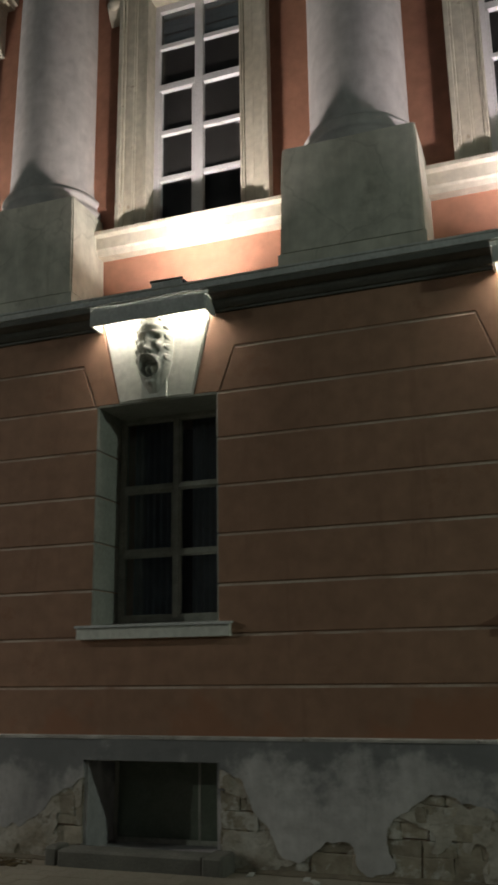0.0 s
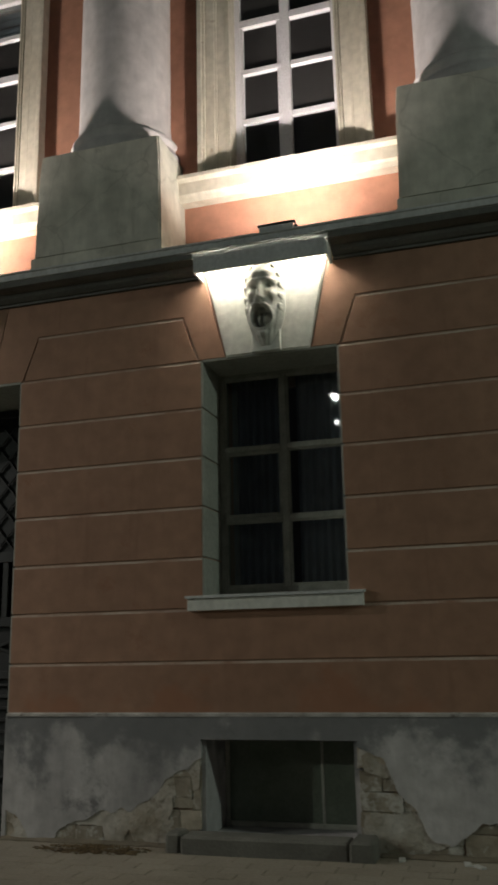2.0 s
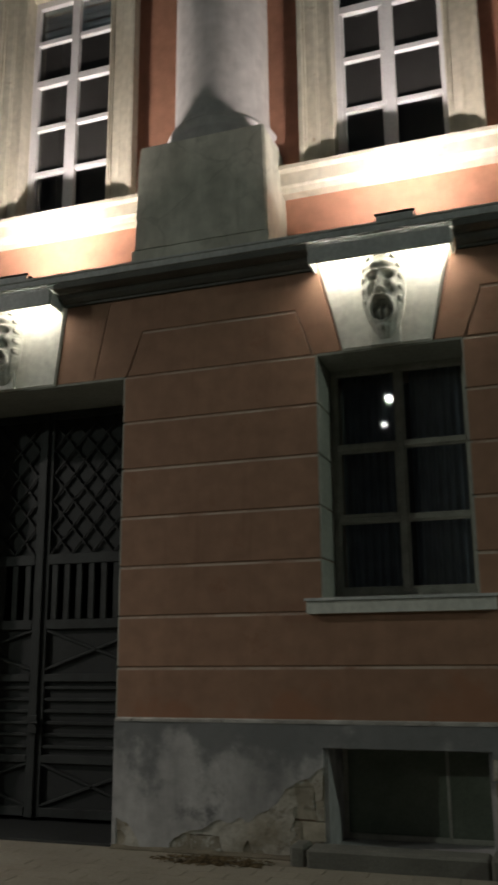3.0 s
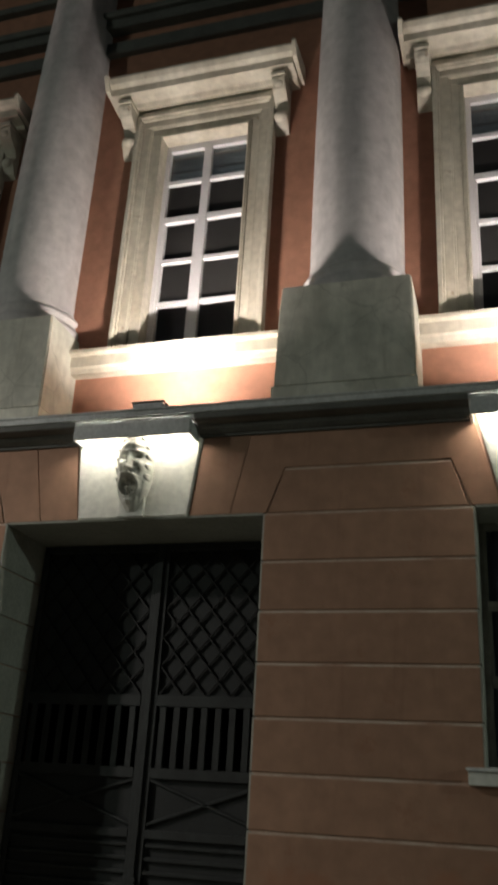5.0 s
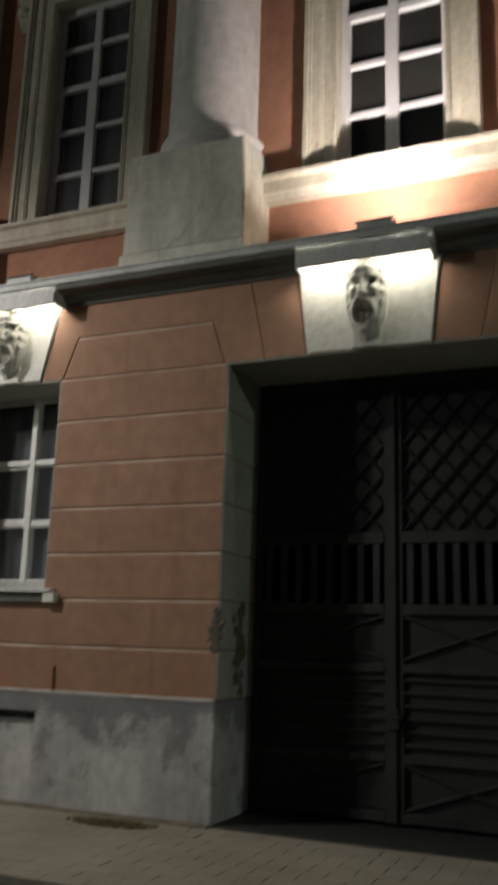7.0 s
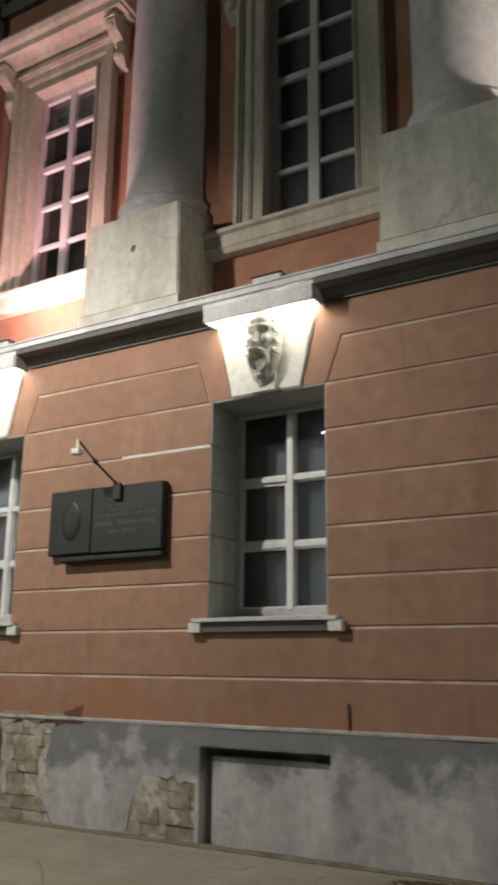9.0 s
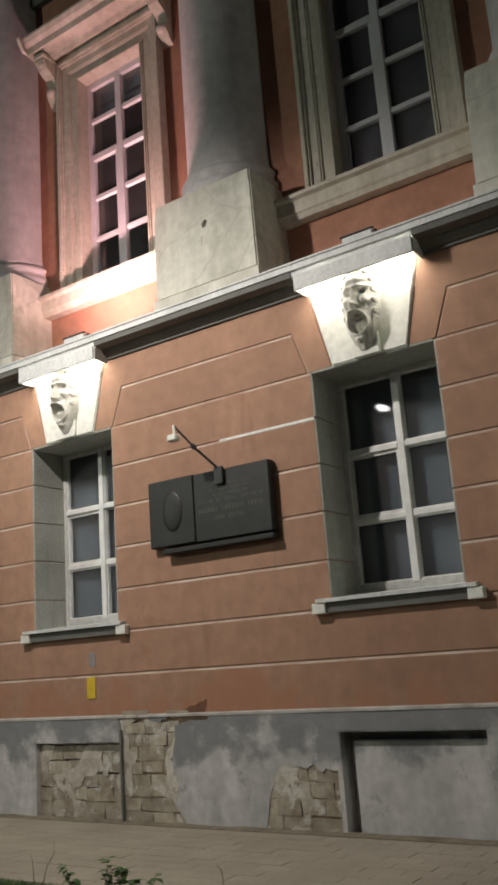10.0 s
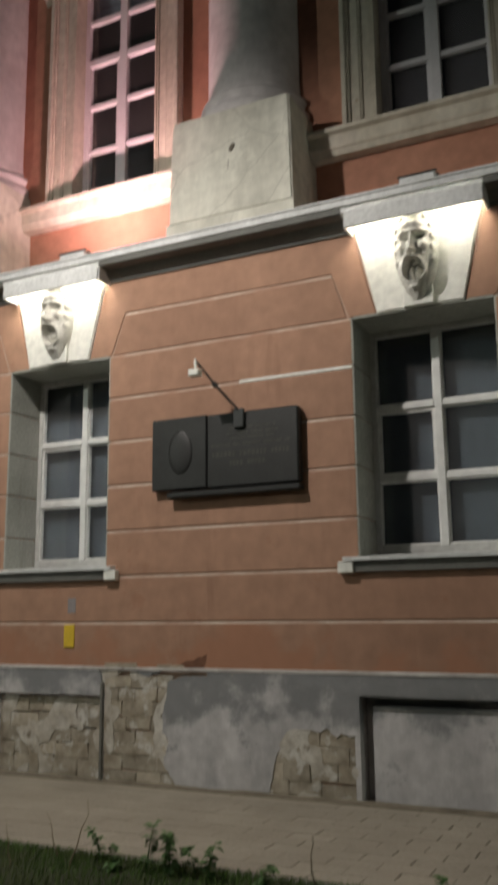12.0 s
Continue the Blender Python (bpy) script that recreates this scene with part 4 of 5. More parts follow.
# ---- gate ----
GY = 7.615
gate = thing("gate", "dark iron double gate with slats and diagonal braces, shut", "gate", (GATE, GY, 0))
MEET = 0.025
for s, x0, x1 in ((-1, -1.262, MEET - 0.02), (1, MEET + 0.02, 1.215)):
    leaf = part("leaf", bmesh.new(), SHEET, gate)
    b = bmesh.new()
    box(b, x0 + 0.01, x1 - 0.01, 0.02, 0.03, 0.06, 1.74)
    box(b, x0 + 0.01, x1 - 0.01, 0.02, 0.03, 2.36, 3.82)
    b.to_mesh(leaf.data)
    b.free()
    for a, c in ((x0, x0 + 0.06), (x1 - 0.06, x1)):
        part("stile", cube(a, c, -0.02, 0.035, 0.03, 3.83, 0.004), IRON, leaf)
    for z0, z1 in ((0.04, 0.12), (0.50, 0.57), (1.22, 1.29), (1.70, 1.79), (2.31, 2.41), (3.76, 3.83)):
        part("rail", cube(x0 + 0.06, x1 - 0.06, -0.025, 0.03, z0, z1, 0.004), IRON, leaf)
    a, c = x0 + 0.06, x1 - 0.06
    n = 8
    for k in range(n):
        x = a + (c - a) * (k + 0.5) / n
        part("slat", cube(x - 0.03, x + 0.03, -0.015, 0.01, 1.79, 2.31, 0.003), IRON, leaf)
    for k in range(6):
        z = 0.64 + k * 0.105
        part("ridge", cube(a, c, -0.012, 0.019, z - 0.016, z + 0.016, 0.006), IRON, leaf)

    def brace(p, q, r=0.016, name="brace", mat=IRON):
        bb = bmesh.new()
        rod(bb, (p[0], 0.0, p[1]), (q[0], 0.0, q[1]), r, 6)
        part(name, bb, mat, leaf)
    brace((a, 0.13), (c, 0.49)), brace((c, 0.13), (a, 0.49))
    brace((a, 1.33), (c, 1.69)), brace((c, 1.33), (a, 1.69))
    step = 0.26
    k = -8
    while k < 14:
        for d in (1, -1):
            # a diagonal of the lattice, clipped to the panel
            z_at = lambda x: 2.41 + (x - a) * d * 1.15 + k * step
            xs = sorted((a + (2.41 - 2.41 - k * step) / (1.15 * d), a + (3.76 - 2.41 - k * step) / (1.15 * d)))
            lo, hi = max(a, xs[0]), min(c, xs[1])
            if hi - lo > 0.03:
                brace((lo, z_at(lo)), (hi, z_at(hi)), 0.011, "lattice_bar", LATTICE)
        k += 1
part("cover_strip", cube(MEET - 0.026, MEET + 0.026, -0.045, -0.026, 0.03, 3.82, 0.005), IRON, gate)
b = bmesh.new()
box(b, MEET - 0.05, MEET + 0.05, -0.07, -0.045, 0.76, 0.92, 0.006)
rod(b, (MEET, -0.07, 0.86), (MEET, -0.11, 0.86), 0.01)
rod(b, (MEET, -0.11, 0.86), (MEET + 0.09, -0.11, 0.86), 0.009)
part("lock", b, IRON, gate)
b = bmesh.new()
box(b, -1.27, 1.22, 0.02, 0.10, 3.80, 3.84)
part("head_beam", b, IRON, gate)

tagged(part("threshold", cube(GATE_LEFT + 0.015, GATE_RIGHT - 0.015, 6.86, 7.66, -0.05, 0.006, 0.004), SHEET), "near-black threshold slab under the gate", "threshold", kind="structure")

# ---- memorial plaque with its lamp ----
plaque = thing("plaque", "black bronze memorial plaque mounted on the stucco wall", "plaque", (0, 0, 0))
part("left_panel", cube(-13.10, -12.535, 6.785, 6.868, 2.50, 3.15, 0.012), BRONZE, plaque)
part("right_panel", cube(-12.525, -11.66, 6.775, 6.868, 2.49, 3.14, 0.012), BRONZE, plaque)
part("shelf", cube(-12.93, -11.65, 6.765, 6.868, 2.425, 2.475, 0.01), BRONZE, plaque)
b = bmesh.new()
blob(b, (-12.80, 6.788, 2.83), (0.125, 0.02, 0.20), 3)
part("relief", b, BRONZE, plaque, "plain oval relief")
word_rng = random.Random(3)
for cx, width, z, hgt in ((-12.08, 0.46, 3.00, 0.013), (-12.08, 0.50, 2.955, 0.013), (-12.08, 0.44, 2.91, 0.013), (-12.10, 0.76, 2.855, 0.015), (-12.10, 0.74, 2.775, 0.024), (-12.10, 0.40, 2.695, 0.022)):
    x, left_in_word = cx - width / 2, word_rng.randint(3, 8)
    while x < cx + width / 2 - 0.02:
        w = word_rng.uniform(0.7, 1.3) * hgt
        part("letter_bar", cube(x, x + w, 6.7725, 6.776, z - hgt * 0.85, z + hgt * 0.85), BRONZE_TEXT, plaque)
        left_in_word -= 1
        x += w + hgt * 0.55
        if left_in_word == 0:
            x, left_in_word = x + hgt * 1.6, word_rng.randint(3, 8)
arm = thing("plaque_lamp", "thin dark lamp arm reaching out over the plaque", "lamp", (0, 0, 0))
part("bracket", cube(-12.25, -12.15, 6.74, 6.774, 2.99, 3.16, 0.008), IRON, arm)
b = bmesh.new()
rod(b, (-12.20, 6.755, 3.14), (-12.34, 6.58, 3.35), 0.012)
rod(b, (-12.34, 6.58, 3.35), (-12.47, 6.46, 3.56), 0.010)
part("rod", b, IRON, arm)
b = bmesh.new()
rod(b, (-12.325, 6.59, 3.335), (-12.355, 6.57, 3.365), 0.024)
part("joint", b, IRON, arm)
b = bmesh.new()
box(b, -12.50, -12.40, 6.39, 6.47, 3.40, 3.46, 0.008)
rod(b, (-12.45, 6.44, 3.46), (-12.47, 6.46, 3.56), 0.012)
part("lamp_head", b, KEY_WHITE, arm, "small white lamp head, unlit")

# ---- small wall things ----
sign = part("wall_sign", cube(-14.08, -13.965, WALL - 0.012, WALL, 1.13, 1.335, 0.002), YELLOW)
tagged(sign, "small yellow utility marker plate on the wall", "sign")
tag = part("wall_plate", cube(-14.05, -13.96, WALL - 0.006, WALL, 1.44, 1.575, 0.002), GREY_TAG)
tagged(tag, "small faded grey plate on the wall", "plate")
b = bmesh.new()
rod(b, (-9.82, WALL - 0.012, 0.95), (-9.83, WALL - 0.009, 1.17), 0.008)
tagged(part("pipe_stub", b, RUST), "short rusty pipe stub at the plinth top", "pipe")

b = bmesh.new()
prism(b, [(-12.90, 0.966), (-12.61, 0.966), (-12.585, 1.02), (-12.578, 1.085), (-12.63, 1.058), (-12.66, 1.062), (-12.71, 1.03), (-12.78, 1.028), (-12.84, 0.998)], WALL - 0.0015, WALL + 0.006, axis="y")
tagged(part("peeled_patch", b, RUST), "brown peeled patch of stucco above the plinth", "damage", kind="structure")
tagged(part("joint_repair", cube(-12.25, -11.2, WALL - 0.003, WALL + 0.012, 3.418, 3.446, 0.003), KEY_WHITE), "pale filled joint beside the plaque", "repair", kind="structure")

# ---- plinth ----
def holes(x, z):
    """Depth inside a place where the render has fallen off; positive is bare masonry."""
    wob = 0.075 * noise.noise((x * 4.3, 1.7, z * 4.3)) + 0.055 * noise.noise((x * 13, 5.1, z * 13))
    best = -1.0
    if -5.76 < x < -3.9:
        best = max(best, float(np.interp(x, [-5.76, -5.6, -5.42, -5.29, -5.14, -4.95, -4.8, -4.5, -4.32, -4.29, -4.14, -3.96], [0.2, 0.16, -0.02, -0.02, 0.13, 0.11, 0.22, 0.28, 0.33, 0.49, 0.52, 0.66])) - z)
    if -2.8 < x < -1.5:
        best = max(best, float(np.interp(x, [-2.77, -2.57, -2.48, -2.35, -2.2, -2.02, -1.98, -1.70, -1.66, -1.45], [0.76, 0.64, 0.42, 0.29, 0.08, 0.05, 0.20, 0.20, 0.10, -0.03])) - z)
    best = max(best, 0.42 - math.hypot((x + 1.0) / 1.15, (z - 0.22) / 0.8))
    if -12.1 < x < -11.2:
        best = max(best, float(np.interp(x, [-12.02, -11.97, -11.95, -11.85, -11.7, -11.5, -11.35, -11.24], [-0.02, 0.12, 0.33, 0.44, 0.53, 0.52, 0.44, 0.46])) - z)
    if -13.75 < x < -12.6:
        best = max(best, min(0.93 - z, float(np.interp(z, [0, 0.3, 0.6, 0.93], [-12.86, -12.98, -12.98, -12.95])) - x, x + 13.66))
    if -13.0 < x < -12.3:
        best = max(best, 0.028 - abs(z - 0.915))
    best = max(best, 0.06 - abs(z - 0.02 - 0.05 * noise.noise((x * 0.8, 2.0, 0.0)))) if -5 < x < -1 else best
    return best + wob


RENDER_Y = WALL - 0.022
CELL = 0.03
windows = [(CENTRE[1] - 0.615, CENTRE[1] + 0.605, 0.77), (CENTRE[3] - 0.64, CENTRE[3] + 0.63, 0.79), (CENTRE[4] - 0.6, CENTRE[4] + 0.6, 0.72)]
gate_gap = (GATE_LEFT, GATE_RIGHT, 9.0)
X0, X1 = -16.5, 1.2
nx, nz = int((X1 - X0) / CELL), int(PLINTH_TOP / CELL)


def solid(x, z):
    if gate_gap[0] < x < gate_gap[1]:
        return False
    for a, b2, top in windows:
        if a < x < b2 and z < top:
            return False
    return holes(x, z) < 0.0


keep = np.zeros((nx, nz), bool)
for i in range(nx):
    for j in range(nz):
        keep[i, j] = solid(X0 + (i + 0.5) * CELL, (j + 0.5) * CELL)


def relaxed(mask, locked):
    """Grid corners of a mask of cells, with the ragged outline drawn smooth."""
    place = {}
    for i in range(nx + 1):
        for j in range(nz + 1):
            around = [mask[a, c] for a in (i - 1, i) for c in (j - 1, j) if 0 <= a < nx and 0 <= c < nz]
            if any(around):
                place[(i, j)] = (X0 + i * CELL, j * CELL, not all(around) and 0 < j < nz and not locked(X0 + i * CELL, j * CELL))
    for _ in range(3):
        fresh = {}
        for (i, j), (x, z, free) in place.items():
            if free:
                near = []
                for di, dj, one, two in ((1, 0, (i, j), (i, j - 1)), (-1, 0, (i - 1, j), (i - 1, j - 1)), (0, 1, (i - 1, j), (i, j)), (0, -1, (i - 1, j - 1), (i, j - 1))):
                    sides = [0 <= c[0] < nx and 0 <= c[1] < nz and bool(mask[c]) for c in (one, two)]
                    if sides[0] != sides[1] and (i + di, j + dj) in place:
                        near.append(place[(i + di, j + dj)])
                if len(near) == 2:
                    x = 0.4 * x + 0.3 * (near[0][0] + near[1][0])
                    z = 0.4 * z + 0.3 * (near[0][1] + near[1][1])
            fresh[(i, j)] = (x, z, free)
        place = fresh
    return place


def at_opening(x, z):
    for a, b2, top in windows + [gate_gap]:
        if a - CELL < x < b2 + CELL and z < top + CELL:
            return True
    return False


spots = relaxed(keep, at_opening)
verts, faces, index = [], [], {}
cuts_x = [v for w in windows + [gate_gap] for v in w[:2]]


def corner(i, j, deep):
    key = (i, j, deep)
    if key not in index:
        x, z, _ = spots[(i, j)]
        near = [v for v in cuts_x if abs(v - x) < CELL * 0.6]
        if near:
            x = near[0]
        else:
            x += 0.007 * noise.noise((i * 0.9, j * 0.9, 3.0))
        tops_z = [t for a, b2, t in windows if a - 0.02 < x < b2 + 0.02 and abs(t - z) < CELL * 0.6]
        if tops_z:
            z = tops_z[0]
        elif 0 < j < nz:
            z += 0.007 * noise.noise((i * 0.9, j * 0.9, 9.0))
        y = RENDER_Y + 0.006 * noise.noise((x * 1.7, z * 1.7, 4.0)) + 0.0035 * noise.noise((x * 9, z * 9, 7.0))
        index[key] = len(verts)
        verts.append((x, RECESS + 0.004 if deep else y, z))
    return index[key]


for i in range(nx):
    for j in range(nz):
        if not keep[i, j]:
            continue
        faces.append((corner(i, j, 0), corner(i + 1, j, 0), corner(i + 1, j + 1, 0), corner(i, j + 1, 0)))
        for di, dj, p, q in ((-1, 0, (i, j + 1), (i, j)), (1, 0, (i + 1, j), (i + 1, j + 1)), (0, -1, (i, j), (i + 1, j)), (0, 1, (i + 1, j + 1), (i, j + 1))):
            a, b2 = i + di, j + dj
            if not (0 <= a < nx and 0 <= b2 < nz and keep[a, b2]):
                faces.append((corner(*p, 0), corner(*p, 1), corner(*q, 1), corner(*q, 0)))
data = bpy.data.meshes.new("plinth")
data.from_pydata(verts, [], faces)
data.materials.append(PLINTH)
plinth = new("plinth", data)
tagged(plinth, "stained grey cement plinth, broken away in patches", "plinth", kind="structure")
verts, faces, index = [], [], {}


def coat(i, j):
    if (i, j) not in index:
        x, z, _ = spots[(i, j)]
        x, z = x + 0.008 * noise.noise((i * 0.8, j * 0.8, 13.0)), max(0.0, z + 0.008 * noise.noise((i * 0.8, j * 0.8, 19.0)))
        if CENTRE[4] - 0.61 < x < CENTRE[4] + 0.6 and z < 0.73:
            index[(i, j)] = len(verts)
            verts.append((x, WALL + 0.038 + 0.014 * noise.noise((x * 5, z * 5, 2.0)), z))
            return index[(i, j)]
        index[(i, j)] = len(verts)
        verts.append((x, RENDER_Y + 0.013 + 0.014 * noise.noise((x * 5, z * 5, 2.0)), z))
    return index[(i, j)]


def coated(x, z):
    if CENTRE[4] - 0.58 < x < CENTRE[4] + 0.58 and z < 0.69:
        return noise.noise((x * 2.6, 8.0, z * 3.4)) + 0.5 * noise.noise((x * 8, 3.0, z * 8)) - 0.12 > 0.0
    if holes(x, z) < -0.03 or gate_gap[0] - 0.03 < x < gate_gap[1] + 0.03 or any(a - 0.02 < x < b2 + 0.02 and z < top for a, b2, top in windows):
        return False
    level = 0.2 if -5.3 < x < -4.1 and z > 0.12 else (-0.06 if x < -11 else 0.0)
    return noise.noise((x * 2.6, 8.0, z * 3.4)) + 0.5 * noise.noise((x * 8, 3.0, z * 8)) + level > 0.0


coat_mask = np.array([[coated(X0 + (i + 0.5) * CELL, (j + 0.5) * CELL) for j in range(nz)] for i in range(nx)])
spots = relaxed(coat_mask, lambda x, z: False)
for i in range(nx):
    for j in range(nz):
        if coat_mask[i, j]:
            faces.append((coat(i, j), coat(i + 1, j), coat(i + 1, j + 1), coat(i, j + 1)))
data = bpy.data.meshes.new("scratch_coat")
data.from_pydata(verts, [], faces)
data.materials.append(SCRATCH)
under = new("scratch_coat", data)
under.parent = plinth
thick = bmesh.new()
thick.from_mesh(data)
bmesh.ops.solidify(thick, geom=thick.faces[:], thickness=-0.006)
thick.to_mesh(data)
thick.free()
under["label"] = "older brownish lime coat"
cap = bmesh.new()
for x0, x1 in ((LEFT_END, gate_gap[0]), (gate_gap[1], RIGHT_END)):
    prism(cap, [(RENDER_Y - 0.006, PLINTH_TOP - 0.022), (RENDER_Y - 0.006, PLINTH_TOP - 0.004), (WALL + 0.012, PLINTH_TOP + 0.013), (RECESS + 0.003, PLINTH_TOP - 0.022)], x0, x1)
part("weathering", cap, LIP, plinth, "pale lip along the plinth top")
far = bmesh.new()
box(far, LEFT_END, X0, RENDER_Y, RECESS, -0.02, PLINTH_TOP - 0.023)
box(far, X1, RIGHT_END, RENDER_Y, RECESS, -0.02, PLINTH_TOP - 0.023)
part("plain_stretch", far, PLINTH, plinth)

# sand and dirt swept against the wall foot
dirt = bmesh.new()
for x0, x1 in ((LEFT_END, GATE_LEFT), (GATE_RIGHT, CENTRE[1] - 0.84), (CENTRE[1] + 0.75, RIGHT_END)):
    steps = int((x1 - x0) / 0.06)
    ring = []
    for k in range(steps + 1):
        x = x0 + (x1 - x0) * k / steps
        wide = 0.050 + 0.035 * noise.noise((x * 2.1, 4.0, 0.0)) + 0.02 * noise.noise((x * 9, 1.0, 0.0))
        high = 0.016 + 0.012 * noise.noise((x * 3.0, 7.0, 0.0))
        ring.append([dirt.verts.new(p) for p in ((x, RENDER_Y - wide, -0.004), (x, RENDER_Y + 0.012, high), (x, RENDER_Y + 0.012, -0.02), (x, RENDER_Y - wide, -0.02))])
    for p, q in zip(ring, ring[1:]):
        for i in range(4):
            dirt.faces.new((p[i], p[(i + 1) % 4], q[(i + 1) % 4], q[i]))
    dirt.faces.new(ring[0])
    dirt.faces.new(ring[-1][::-1])
bmesh.ops.recalc_face_normals(dirt, faces=dirt.faces[:])
tagged(part("dirt_strip", dirt, DIRT), "sandy dirt swept against the foot of the wall", "dirt", kind="structure")

# cellar window
cw = thing("window_18", "dusty cellar window in a deep recess", "window", (CENTRE[1], 0, 0), kind="structure")
b = bmesh.new()
box(b, -0.64, -0.585, WALL + 0.01, 7.6, -0.05, 0.79)
box(b, 0.575, 0.63, WALL + 0.01, 7.6, -0.05, 0.79)
box(b, -0.585, 0.575, WALL + 0.01, 7.6, 0.76, 0.80)
box(b, -0.585, 0.575, WALL + 0.01, 7.6, -0.05, 0.06)
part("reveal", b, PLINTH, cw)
part("pane", cube(-0.56, 0.23, 7.36, 7.368, 0.09, 0.74), DIRTY_GLASS, cw, "dusty dark glass")
part("pane", cube(0.23, 0.55, 7.345, 7.353, 0.09, 0.74), DIRTY_GLASS, cw, "dusty dark glass")
b = bmesh.new()
for x0, x1, z0, z1 in ((-0.585, -0.55, 0.06, 0.76), (0.54, 0.575, 0.06, 0.76), (-0.55, 0.54, 0.72, 0.76), (-0.55, 0.54, 0.06, 0.10), (0.215, 0.24, 0.10, 0.72)):
    box(b, x0, x1, 7.34, 7.39, z0, z1, 0.004)
part("window_frame", b, OLD_WOOD, cw)
kerb = thing("window_kerb", "grey concrete kerb in front of the cellar window", "kerb", (CENTRE[1], 0, 0))
part("bar", cube(-0.70, 0.56, 6.62, 6.845, -0.03, 0.115, 0.018), KERB, kerb)
part("block", cube(0.57, 0.74, 6.56, 6.845, -0.03, 0.135, 0.02), KERB, kerb)
part("block", cube(-0.83, -0.71, 6.64, 6.845, -0.03, 0.13, 0.02), KERB, kerb)
# filled cellar openings
lining = bmesh.new()
for i, hw0, hw1, top in ((3, 0.64, 0.63, 0.79), (4, 0.60, 0.60, 0.72)):
    c = CENTRE[i]
    box(lining, c - hw0 - 0.03, c - hw0 + 0.012, RENDER_Y + 0.004, WALL + 0.26, -0.03, top + 0.02)
    box(lining, c + hw1 - 0.012, c + hw1 + 0.03, RENDER_Y + 0.004, WALL + 0.26, -0.03, top + 0.02)
    box(lining, c - hw0 + 0.012, c + hw1 - 0.012, RENDER_Y + 0.004, WALL + 0.26, top - 0.012, top + 0.02)
box(lining, CENTRE[3] - 0.63, CENTRE[3] + 0.62, WALL + 0.17, WALL + 0.198, -0.03, 0.78)
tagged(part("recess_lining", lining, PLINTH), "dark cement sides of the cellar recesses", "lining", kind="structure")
b = bmesh.new()
box(b, CENTRE[3] - 0.55, CENTRE[3] + 0.63, WALL + 0.06, WALL + 0.25, -0.02, 0.70, 0.01)
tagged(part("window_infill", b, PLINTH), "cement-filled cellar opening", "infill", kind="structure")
b = bmesh.new()
rod(b, (CENTRE[4] + 0.615, RENDER_Y - 0.012, -0.01), (CENTRE[4] + 0.615, RENDER_Y - 0.012, 0.83), 0.016)
tagged(part("pipe", b, KERB), "thin grey pipe down the plinth", "pipe")

# ---- grass and weeds ----
rng = random.Random(4)
verts, faces = [], []
for _ in range(42000):
    x = rng.uniform(-14.8, -8.56) if rng.random() < 0.82 else rng.uniform(-4.9, 0.5)
    y = PAVE_EDGE - 0.10 - 1.3 * rng.random() ** 1.6
    if x > -9.16 and y > 4.16 and -8 > x and math.hypot(x + 9.16, y - 4.16) > 0.61:
        continue
    h, a = rng.uniform(0.025, 0.075), rng.uniform(0, 6.28)
    dx, dy, lean = 0.005 * math.cos(a), 0.005 * math.sin(a), rng.uniform(-0.03, 0.03)
    n = len(verts)
    verts += [(x - dx, y - dy, -0.02), (x + dx, y + dy, -0.02), (x + lean, y + lean * math.sin(a * 3), -0.02 + h)]
    faces.append((n, n + 1, n + 2))
data = bpy.data.meshes.new("grass")
data.from_pydata(verts, [], faces)
data.materials.append(GRASS)
tagged(new("grass", data), "short green lawn grass beside the paving", "grass", kind="stuff")


def weed(x, y, height, leaves, seed):
    r = random.Random(seed)
    w = thing("weed", "leafy green weed at the lawn edge" if leaves > 8 else "thin dry grass stalk at the lawn edge", "weed", (x, y, -0.02), "weeds")
    b = bmesh.new()
    p = Vector((0, 0, 0))
    tilt = Vector((r.uniform(-0.3, 0.3), r.uniform(-0.2, 0.2), 1)).normalized()
    spots = []
    for k in range(5):
        q = p + tilt * height / 5
        rod(b, p, q, 0.006 * (1 - k / 6), 5, 0.006 * (1 - (k + 1) / 6))
        spots.append((p, q))
        p = q
        bend = 0.22 if leaves > 8 else 0.42
        tilt = (tilt + Vector((r.uniform(-bend, bend), r.uniform(-bend, bend), -0.05))).normalized()
    part("stem", b, LEAF if leaves > 8 else STRAW, w)
    if leaves:
        vs, fs = [], []
        for k in range(leaves):
            p, q = spots[min(4, int(1 + 4 * r.random()))]
            o = p.lerp(q, r.random())
            a, size = r.uniform(0, 6.28), r.uniform(0.035, 0.075)
            d = Vector((math.cos(a), math.sin(a), r.uniform(-0.3, 0.5))).normalized()
            side = d.cross(Vector((0, 0, 1))).normalized() * size * 0.36
            n = len(vs)
            vs += [o, o + d * size * 0.5 + side, o + d * size - Vector((0, 0, size * 0.25)), o + d * size * 0.5 - side]
            fs += [(n, n + 1, n + 2), (n, n + 2, n + 3)]
        data = bpy.data.meshes.new("leaves")
        data.from_pydata([tuple(v) for v in vs], [], fs)
        data.materials.append(LEAF)
        new("leaves", data).parent = w
    return w


